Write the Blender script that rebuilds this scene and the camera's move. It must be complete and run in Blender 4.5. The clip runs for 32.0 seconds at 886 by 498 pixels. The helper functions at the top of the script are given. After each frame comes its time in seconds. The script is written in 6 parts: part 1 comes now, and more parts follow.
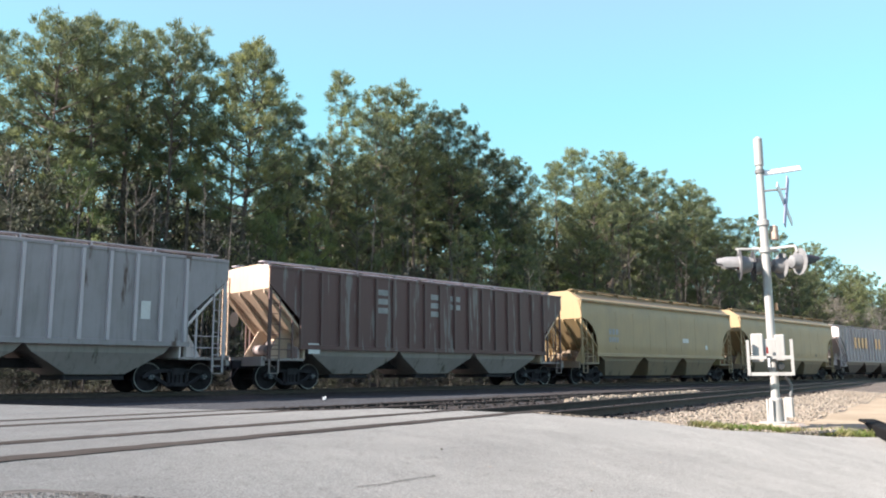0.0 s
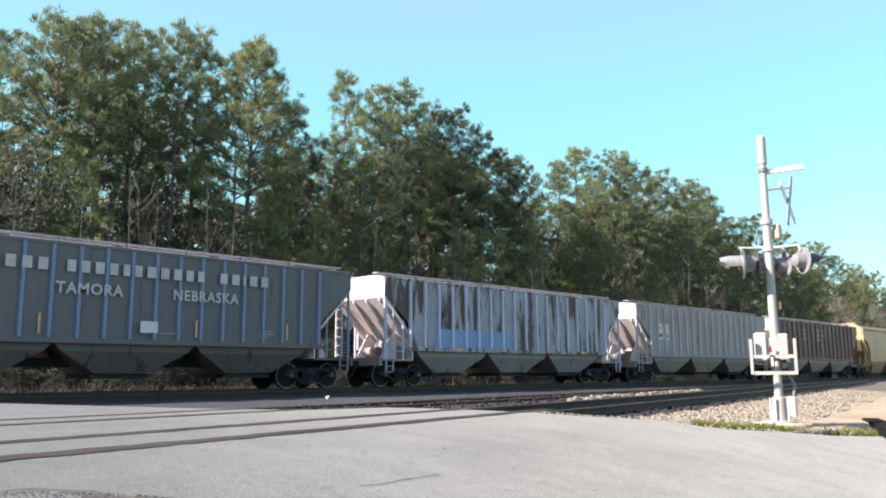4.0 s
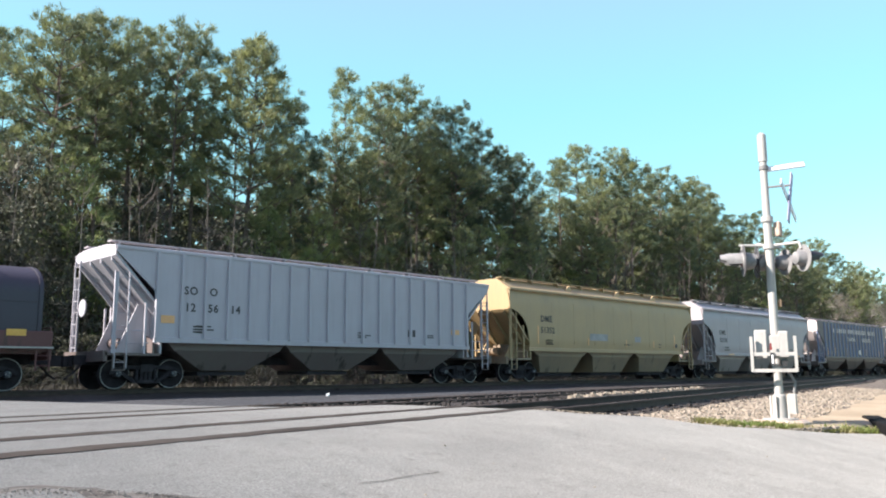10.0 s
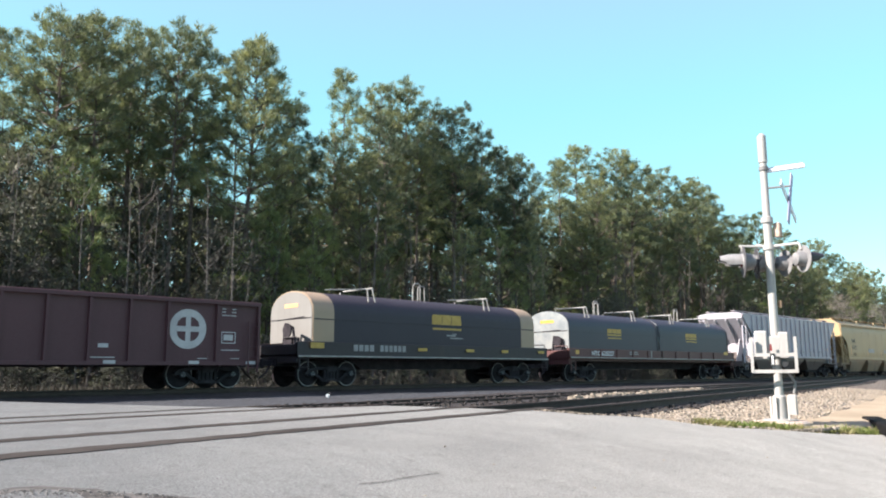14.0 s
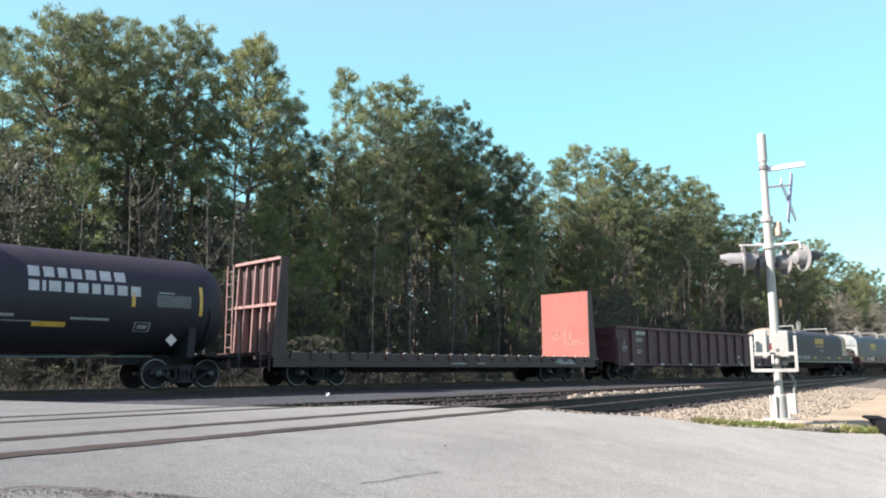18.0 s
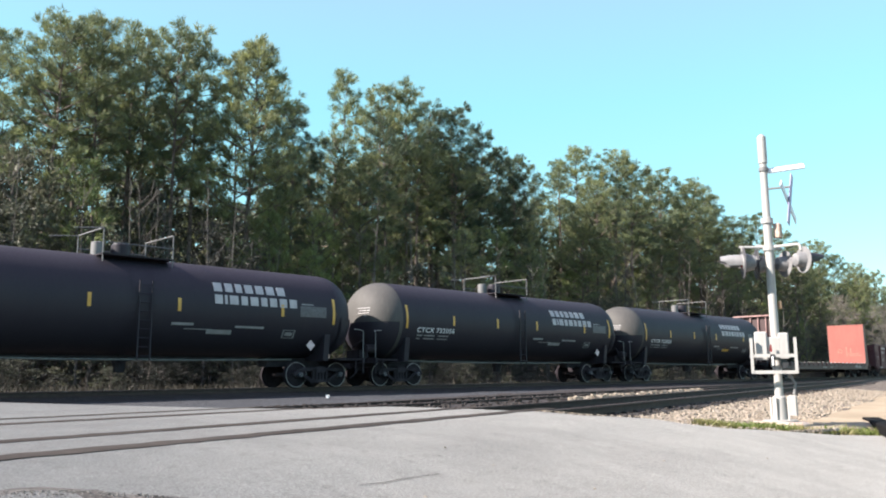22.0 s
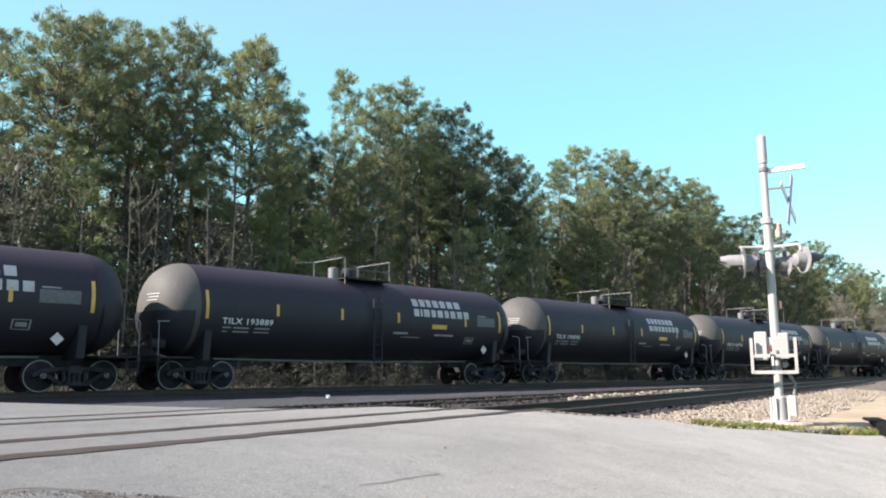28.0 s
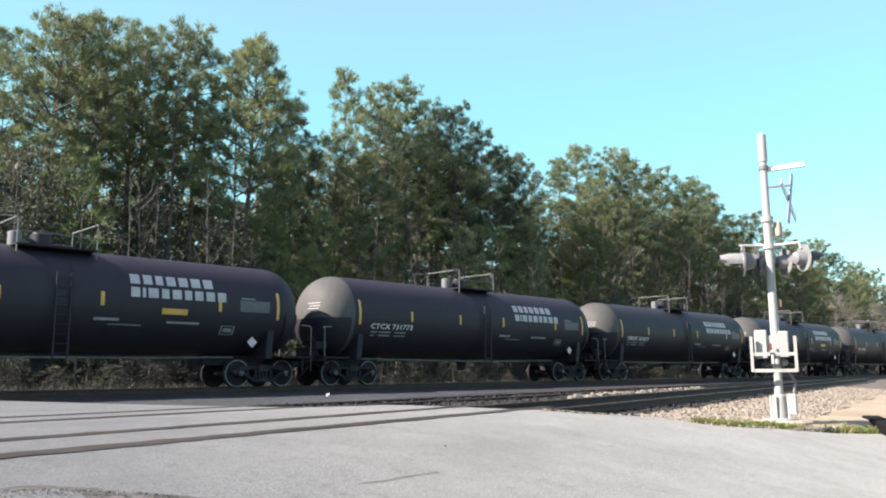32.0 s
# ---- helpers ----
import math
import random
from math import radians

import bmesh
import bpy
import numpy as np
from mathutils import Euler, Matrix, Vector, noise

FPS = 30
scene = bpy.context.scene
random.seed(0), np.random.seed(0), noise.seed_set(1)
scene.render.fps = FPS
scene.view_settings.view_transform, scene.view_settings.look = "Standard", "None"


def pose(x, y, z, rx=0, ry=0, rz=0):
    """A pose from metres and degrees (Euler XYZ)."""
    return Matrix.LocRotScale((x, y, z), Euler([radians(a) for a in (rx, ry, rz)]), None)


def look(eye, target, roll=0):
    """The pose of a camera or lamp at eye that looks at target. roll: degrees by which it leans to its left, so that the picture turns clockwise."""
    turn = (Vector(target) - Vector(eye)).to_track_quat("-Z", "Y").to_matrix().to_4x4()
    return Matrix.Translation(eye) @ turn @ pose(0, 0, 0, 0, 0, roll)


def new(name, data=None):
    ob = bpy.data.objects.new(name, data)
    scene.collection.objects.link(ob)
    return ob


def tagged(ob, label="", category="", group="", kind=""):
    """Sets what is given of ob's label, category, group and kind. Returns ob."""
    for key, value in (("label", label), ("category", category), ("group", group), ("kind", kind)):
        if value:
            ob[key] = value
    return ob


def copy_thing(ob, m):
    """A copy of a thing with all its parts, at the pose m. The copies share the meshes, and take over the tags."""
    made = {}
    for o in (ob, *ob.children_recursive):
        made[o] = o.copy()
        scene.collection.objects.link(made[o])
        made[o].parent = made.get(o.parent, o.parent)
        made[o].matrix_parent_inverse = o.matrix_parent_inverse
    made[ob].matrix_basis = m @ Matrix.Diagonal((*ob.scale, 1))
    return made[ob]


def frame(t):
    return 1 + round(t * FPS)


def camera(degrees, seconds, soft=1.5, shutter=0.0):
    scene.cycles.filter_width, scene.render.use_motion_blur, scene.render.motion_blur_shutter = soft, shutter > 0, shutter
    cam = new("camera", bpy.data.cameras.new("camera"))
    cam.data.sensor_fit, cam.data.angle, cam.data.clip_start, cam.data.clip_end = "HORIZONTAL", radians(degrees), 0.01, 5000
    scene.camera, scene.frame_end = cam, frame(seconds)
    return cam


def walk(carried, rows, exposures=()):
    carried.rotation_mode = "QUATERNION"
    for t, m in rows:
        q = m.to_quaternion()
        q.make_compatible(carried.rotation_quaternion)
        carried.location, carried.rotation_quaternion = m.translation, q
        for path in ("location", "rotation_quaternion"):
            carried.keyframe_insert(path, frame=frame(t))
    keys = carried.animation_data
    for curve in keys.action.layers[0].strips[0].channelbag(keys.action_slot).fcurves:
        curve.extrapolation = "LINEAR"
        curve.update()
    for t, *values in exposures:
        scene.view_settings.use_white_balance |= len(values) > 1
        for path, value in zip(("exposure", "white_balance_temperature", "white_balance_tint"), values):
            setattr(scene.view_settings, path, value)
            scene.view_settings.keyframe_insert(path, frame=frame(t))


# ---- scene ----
# The rail tops of the train's track lie at z = 0, the track runs along x, the camera stands at the origin.
EYE = (0.0, 0.0, 0.4235)
YAW, PITCH, ROLL = 45.095, 8.883, -0.36


def aim(dx, dy):
    """The camera's pose, nudged by a small turn to its right (dx) and down (dy), in thousandths."""
    a = radians(YAW) - dx * 0.0007
    p = radians(PITCH) + dy * 0.0007
    way = Vector((math.sin(a) * math.cos(p), math.cos(a) * math.cos(p), math.sin(p)))
    return look(EYE, Vector(EYE) + way, ROLL)


cam = camera(57.69, 32.0, soft=1.95)
walk(cam, [(t, aim(dx, dy)) for t, dx, dy in (
    (0, -5.7, 3), (1, -4.7, 3), (2.5, -4.2, 3), (3, -2.2, 2.3), (3.5, -1.2, 1.6), (5.5, 0, 1.3), (7, 0, 0.7), (8.5, 0, 0),
    (9, 0, -1.4), (9.5, 0, -1.7), (10, 0, -3), (10.5, 0, -1.8), (11, 0, -1.4), (11.5, 0, -0.1), (12.5, 0, 0), (13, 0, -1.4),
    (14.5, 0, -1.6), (16.5, 0, -4.5), (17, 0, -4.6), (17.5, 0, -3.5), (18.5, 0, -3), (19, 0, -1.5), (19.5, 0, 0), (20.5, 0, 0.1),
    (21, 0, 1.2), (21.5, 0, 0.1), (22, 0, -0.1), (22.5, 0, -1.5), (23.5, 0, -1.5), (24, 0, 0), (30.5, 0, 0), (31, 0, -1.1), (31.5, 0, -1.6), (32, 0, -2.9))])

# ---- light ----
SUN_EL, SUN_OFF = 35.0, 26.0
sun_way = Vector((-math.cos(radians(SUN_OFF)) * math.cos(radians(SUN_EL)), math.sin(radians(SUN_OFF)) * math.cos(radians(SUN_EL)), math.sin(radians(SUN_EL))))
sun = new("sun", bpy.data.lights.new("sun", "SUN"))
sun.data.energy, sun.data.angle, sun.data.color = 5.0, radians(0.53), (1.0, 0.90, 0.82)
sun.matrix_world = look(sun_way * 200, (0, 0, 0))
world = bpy.data.worlds.new("sky")
scene.world = world
world.use_nodes = True
wt = world.node_tree
sky = wt.nodes.new("ShaderNodeTexSky")
sky.sky_type, sky.sun_disc = "NISHITA", False
sky.sun_elevation, sky.sun_rotation = radians(SUN_EL), radians(-90 + SUN_OFF)
sky.air_density, sky.dust_density, sky.ozone_density = 1.0, 0.0, 0.4
wash = wt.nodes.new("ShaderNodeMix")
wash.data_type, wash.inputs[0].default_value = "RGBA", 0.66
# the clear sky deepens from a pale cyan horizon to blue overhead
height = wt.nodes.new("ShaderNodeSeparateXYZ")
wt.links.new(wt.nodes.new("ShaderNodeTexCoord").outputs["Generated"], height.inputs[0])
rise = wt.nodes.new("ShaderNodeValToRGB")
rise.color_ramp.elements[0].position, rise.color_ramp.elements[1].position = 0.32, 0.66
rise.color_ramp.elements[0].color, rise.color_ramp.elements[1].color = (0, 0, 0, 1), (1, 1, 1, 1)
wt.links.new(height.outputs[2], rise.inputs[0])
deep = wt.nodes.new("ShaderNodeMix")
deep.data_type, deep.inputs[6].default_value, deep.inputs[7].default_value = "RGBA", (1.18, 3.17, 3.27, 1), (2.2, 2.0, 3.2, 1)
wt.links.new(rise.outputs[0], deep.inputs[0])
wt.links.new(deep.outputs[2], wash.inputs[7])
wt.links.new(sky.outputs[0], wash.inputs[6])
wt.links.new(wash.outputs[2], wt.nodes["Background"].inputs[0])
wt.nodes["Background"].inputs[1].default_value = 0.105
scene.view_settings.exposure = 1.56


# ---- materials ----
def nodes(name):
    m = bpy.data.materials.new(name)
    m.use_nodes = True
    t = m.node_tree
    return m, t, t.nodes["Principled BSDF"]


def node(t, kind, **values):
    n = t.nodes.new(kind)
    for key, value in values.items():
        n.inputs[key.replace("_", " ")].default_value = value
    return n


def noise_of(t, scale, detail=5, stretch=(1, 1, 1), rough=0.6, space="Object"):
    c = t.nodes.new("ShaderNodeTexCoord")
    m = node(t, "ShaderNodeMapping", Scale=stretch)
    n = node(t, "ShaderNodeTexNoise", Scale=scale, Detail=detail, Roughness=rough)
    t.links.new(c.outputs[space], m.inputs[0])
    t.links.new(m.outputs[0], n.inputs["Vector"])
    return n.outputs["Fac"]


def ramp(t, fac, lo, hi, a=(0, 0, 0), b=(1, 1, 1)):
    r = t.nodes.new("ShaderNodeValToRGB")
    r.color_ramp.elements[0].position, r.color_ramp.elements[1].position = lo, hi
    r.color_ramp.elements[0].color, r.color_ramp.elements[1].color = (*a, 1), (*b, 1)
    t.links.new(fac, r.inputs[0])
    return r.outputs[0]


def mixed(t, fac, a, b, mode="MIX"):
    n = t.nodes.new("ShaderNodeMix")
    n.data_type, n.blend_type = "RGBA", mode
    for socket, value in ((n.inputs[0], fac), (n.inputs[6], a), (n.inputs[7], b)):
        if isinstance(value, (int, float)):
            socket.default_value = value
        elif isinstance(value, tuple):
            socket.default_value = (*value, 1)
        else:
            t.links.new(value, socket)
    return n.outputs[2]


def relief(t, bsdf, fac, strength, distance):
    b = node(t, "ShaderNodeBump", Strength=strength, Distance=distance)
    t.links.new(fac, b.inputs["Height"])
    t.links.new(b.outputs[0], bsdf.inputs["Normal"])


def plain(name, a, b, scale=3.0, rough=0.8, metal=0.0, bump=0.0, fine=40.0, space="Object", vary=0.0, spread=(0.35, 0.65), spec=0.5):
    """A surface whose colour wanders between a and b at one scale, with finer grain."""
    m, t, s = nodes(name)
    big, small = noise_of(t, scale, space=space), noise_of(t, fine, 3, space=space)
    colour = mixed(t, ramp(t, big, *spread), a, b)
    colour = mixed(t, 0.35, colour, ramp(t, small, 0.3, 0.7, (0.55, 0.55, 0.55), (1, 1, 1)), "MULTIPLY")
    if vary:
        info = t.nodes.new("ShaderNodeObjectInfo")
        colour = mixed(t, vary, colour, ramp(t, info.outputs["Random"], 0, 1, (0.35, 0.35, 0.35), (1, 1, 1)), "MULTIPLY")
    t.links.new(colour, s.inputs["Base Color"])
    s.inputs["Roughness"].default_value, s.inputs["Metallic"].default_value = rough, metal
    s.inputs["Specular IOR Level"].default_value = spec
    if bump:
        relief(t, s, small, 0.6, bump)
    return m


def paint(name, colour, rust=(0.10, 0.045, 0.025), amount=0.2, dirt=0.25, rough=0.55, streak=(1.3, 1.3, 0.22), seed=0.0, grime=None):
    """Old car paint: rust in upright streaks and patches, grime, fine grain."""
    m, t, s = nodes(name)
    grime = grime or ((0.12, 0.11, 0.10) if max(colour) > 0.1 else tuple(c * 1.25 + 0.004 for c in colour))
    streaks = noise_of(t, 1.7 + seed, 6, streak, 0.62)
    patch = noise_of(t, 0.8 + seed * 0.3, 5, (1, 1, 0.8), 0.6)
    fine = noise_of(t, 22, 3)
    base = mixed(t, ramp(t, patch, 0.35, 0.7), colour, tuple(c * (1 - dirt) + g * dirt for c, g in zip(colour, grime)))
    base = mixed(t, ramp(t, noise_of(t, 5, 5, (1.6, 1.6, 0.12)), 0.5, 0.75, (0, 0, 0), (dirt, dirt, dirt)), base, grime)
    cut = 0.72 - 0.42 * amount
    base = mixed(t, ramp(t, streaks, cut, cut + 0.07), base, mixed(t, fine, rust, tuple(c * 0.55 for c in rust)))
    t.links.new(base, s.inputs["Base Color"])
    t.links.new(ramp(t, fine, 0.2, 0.8, (rough - 0.12,) * 3, (rough + 0.15,) * 3), s.inputs["Roughness"])
    relief(t, s, patch, 0.12, 0.03)
    return m


def foliage(name, a, b, c):
    """Needles or leaves: three greens spread over the single blades, and over the trees."""
    m, t, s = nodes(name)
    geo, info = t.nodes.new("ShaderNodeNewGeometry"), t.nodes.new("ShaderNodeObjectInfo")
    colour = mixed(t, ramp(t, geo.outputs["Random Per Island"], 0.1, 0.9), a, b)
    colour = mixed(t, ramp(t, noise_of(t, 1.3, 3), 0.40, 0.62), colour, c)
    colour = mixed(t, 0.6, colour, ramp(t, info.outputs["Random"], 0, 1, (0.45, 0.55, 0.60), (1, 0.97, 0.86)), "MULTIPLY")
    t.links.new(colour, s.inputs["Base Color"])
    s.inputs["Roughness"].default_value = 0.62
    shine = node(t, "ShaderNodeBsdfTranslucent")
    t.links.new(colour, shine.inputs["Color"])
    both = node(t, "ShaderNodeMixShader", Fac=0.38)
    t.links.new(s.outputs[0], both.inputs[1])
    t.links.new(shine.outputs[0], both.inputs[2])
    t.links.new(both.outputs[0], t.nodes["Material Output"].inputs["Surface"])
    return m


def gravel(name, a, b, c, size=14.0, bump=0.03):
    """Crushed stone: cells of three colours with dark joints."""
    m, t, s = nodes(name)
    co = t.nodes.new("ShaderNodeTexCoord")
    v = node(t, "ShaderNodeTexVoronoi", Scale=size)
    t.links.new(co.outputs["Object"], v.inputs["Vector"])
    split = t.nodes.new("ShaderNodeSeparateColor")
    t.links.new(v.outputs["Color"], split.inputs[0])
    colour = mixed(t, split.outputs[0], a, b)
    colour = mixed(t, ramp(t, split.outputs[1], 0.7, 0.75), colour, c)
    colour = mixed(t, ramp(t, noise_of(t, 0.5, 4), 0.35, 0.7, (0, 0, 0), (0.5, 0.5, 0.5)), colour, tuple(x * 0.5 for x in a))
    colour = mixed(t, 1.0, colour, ramp(t, v.outputs["Distance"], 0.3, 0.75, (1, 1, 1), (0.25, 0.25, 0.25)), "MULTIPLY")
    t.links.new(colour, s.inputs["Base Color"])
    s.inputs["Roughness"].default_value = 0.9
    b_ = node(t, "ShaderNodeBump", Strength=0.9, Distance=bump)
    b_.invert = True
    t.links.new(v.outputs["Distance"], b_.inputs["Height"])
    t.links.new(b_.outputs[0], s.inputs["Normal"])
    return m


def asphalt():
    """Old pale asphalt: broad stains, blotches, and the speckle of its stones."""
    m, t, b = nodes("asphalt")
    colour = mixed(t, ramp(t, noise_of(t, 0.35, 5), 0.35, 0.68), (0.222, 0.221, 0.214), (0.188, 0.187, 0.182))
    colour = mixed(t, ramp(t, noise_of(t, 2.4, 6, (1, 0.5, 1)), 0.42, 0.7, (0, 0, 0), (0.55, 0.55, 0.55)), colour, (0.266, 0.265, 0.255))
    colour = mixed(t, ramp(t, noise_of(t, 7, 6), 0.56, 0.72, (0, 0, 0), (0.35, 0.35, 0.35)), colour, (0.10, 0.097, 0.09))
    speck = noise_of(t, 75, 4, rough=0.8)
    colour = mixed(t, 0.75, colour, ramp(t, speck, 0.32, 0.68, (0.25, 0.25, 0.25), (1.5, 1.5, 1.48)), "MULTIPLY")
    t.links.new(colour, b.inputs["Base Color"])
    b.inputs["Roughness"].default_value, b.inputs["Diffuse Roughness"].default_value, b.inputs["Specular IOR Level"].default_value = 0.92, 1.0, 0.15
    relief(t, b, speck, 0.7, 0.010)
    return m


ASPHALT = asphalt()
PATCH = plain("asphalt_tar", (0.075, 0.07, 0.066), (0.16, 0.15, 0.14), 5.0, 0.9, bump=0.006, fine=60, spec=0.15)
SEAM = plain("crossing_filler", (0.028, 0.024, 0.022), (0.075, 0.066, 0.06), 1.3, 0.95, bump=0.008, fine=30, spread=(0.3, 0.75), spec=0.08)
DARK_BALLAST = gravel("dark_ballast", (0.022, 0.0160, 0.0155), (0.042, 0.031, 0.029), (0.062, 0.048, 0.044), 16)
# gravel with the bluish shade that lies on it put into its colour
SHADED_BALLAST = gravel("shaded_ballast", (0.030, 0.034, 0.043), (0.052, 0.057, 0.069), (0.085, 0.09, 0.10), 15)
PALE_BALLAST = gravel("pale_ballast", (0.165, 0.135, 0.105), (0.27, 0.235, 0.19), (0.18, 0.12, 0.09), 20, 0.03)
SOIL = plain("soil", (0.27, 0.21, 0.14), (0.36, 0.29, 0.20), 0.8, 0.95, bump=0.02, fine=18)
# leaf litter, its colour lowered for the shade along the wood's edge
LITTER = plain("leaf_litter", (0.05, 0.042, 0.034), (0.10, 0.084, 0.066), 0.6, 0.95, bump=0.03, fine=9)
STONE_PALE = plain("pale_stone", (0.18, 0.145, 0.11), (0.40, 0.345, 0.28), 9, 0.9, spread=(0.3, 0.7))
STONE_GREY = plain("grey_grit", (0.09, 0.085, 0.08), (0.22, 0.21, 0.20), 14, 0.9)
STONE_DARK = plain("dark_stone", (0.022, 0.018, 0.017), (0.045, 0.038, 0.036), 3, 0.9, vary=0.6)
TIE = plain("creosoted_wood", (0.013, 0.011, 0.010), (0.03, 0.024, 0.022), 4, 0.85, bump=0.01, fine=25, vary=0.4)
RAIL_RUST = plain("rail_rust", (0.034, 0.022, 0.018), (0.062, 0.04, 0.032), 6, 0.8)
RAIL_TOP = plain("rail_head", (0.16, 0.145, 0.14), (0.26, 0.24, 0.23), 2, 0.4, 0.7)
FLAT_BLACK = plain("flat_black", (0.006, 0.006, 0.007), (0.014, 0.013, 0.013), 4, 1.0)
FLAT_BLACK.node_tree.nodes["Principled BSDF"].inputs["Specular IOR Level"].default_value = 0.1
GRASS = foliage("grass", (0.10, 0.16, 0.03), (0.17, 0.22, 0.05), (0.26, 0.23, 0.10))
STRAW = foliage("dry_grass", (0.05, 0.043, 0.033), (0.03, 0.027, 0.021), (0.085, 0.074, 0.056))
NEEDLES = foliage("pine_needles", (0.205, 0.24, 0.115), (0.32, 0.33, 0.14), (0.125, 0.155, 0.10))
# darker copy of the needles for the group of pines that stands in shade
NEEDLES_SHADED = foliage("shaded_pine_needles", (0.105, 0.14, 0.082), (0.165, 0.195, 0.10), (0.07, 0.095, 0.065))
NEEDLES_PALE = foliage("young_pine_needles", (0.29, 0.335, 0.115), (0.37, 0.40, 0.145), (0.20, 0.24, 0.11))
LEAVES = foliage("leaves", (0.085, 0.096, 0.064), (0.13, 0.137, 0.092), (0.10, 0.10, 0.077))
# dry brush made nearly black: the shade behind the train is in its colour
SHADED_BRUSH = foliage("shaded_brush", (0.048, 0.045, 0.04), (0.032, 0.031, 0.028), (0.03, 0.037, 0.024))
PALE_BRUSH = foliage("pale_twigs", (0.30, 0.27, 0.24), (0.20, 0.18, 0.165), (0.24, 0.21, 0.19))
BARK = plain("pine_bark", (0.095, 0.072, 0.06), (0.21, 0.168, 0.142), 5, 0.95, bump=0.02, fine=14, vary=0.5)
BRANCH = plain("dark_branches", (0.07, 0.06, 0.052), (0.14, 0.12, 0.105), 5, 0.9, vary=0.4)
TWIG = plain("grey_twigs", (0.085, 0.075, 0.068), (0.17, 0.15, 0.135), 5, 0.9, vary=0.4)
WHITE_METAL = paint("aluminium_paint", (0.375, 0.365, 0.35), (0.27, 0.21, 0.15), 0.10, 0.28, 0.5)
BLACK_METAL = plain("black_enamel", (0.02, 0.02, 0.022), (0.04, 0.04, 0.042), 3, 0.45)
LAMP_GREY = plain("weathered_black_paint", (0.12, 0.12, 0.125), (0.19, 0.19, 0.19), 3, 0.6)
# pale grey for the lamps: the sun on hoods and disc backs painted in
LAMP_SUNLIT = plain("sunlit_grey_paint", (0.16, 0.16, 0.165), (0.25, 0.245, 0.245), 4, 0.6)
# woods lightened in colour for the haze and daylight between the trunks
HAZY_TREES = foliage("hazy_far_woods", (0.24, 0.235, 0.20), (0.17, 0.17, 0.14), (0.14, 0.165, 0.105))
DISC_GREY = plain("dark_disc", (0.05, 0.05, 0.055), (0.09, 0.09, 0.095), 3, 0.6)
RED_GLASS = plain("red_lens", (0.16, 0.018, 0.02), (0.20, 0.03, 0.03), 3, 0.15)
WORN_WHITE = paint("sign_white", (0.72, 0.73, 0.74), (0.3, 0.28, 0.26), 0.05, 0.15, 0.4)
SIGN_BACK = plain("sign_back", (0.22, 0.21, 0.34), (0.36, 0.34, 0.48), 4, 0.5, 0.0)
CONCRETE = plain("concrete", (0.38, 0.27, 0.21), (0.52, 0.44, 0.38), 4, 0.9, bump=0.01)
ORANGE = plain("orange_tag", (0.50, 0.26, 0.14), (0.60, 0.36, 0.22), 3, 0.5)
STEEL = plain("grimy_steel", (0.021, 0.0185, 0.023), (0.042, 0.037, 0.043), 3, 0.8, bump=0.004, fine=20, spec=0.15)
WHEEL = plain("wheel_steel", (0.017, 0.014, 0.018), (0.032, 0.027, 0.032), 4, 0.9, 0.0, spec=0.15)
RIM = plain("worn_rim", (0.15, 0.145, 0.15), (0.25, 0.24, 0.24), 6, 0.5, 0.2)
BEARING = plain("bearing_cap", (0.035, 0.038, 0.05), (0.06, 0.06, 0.075), 5, 0.5)


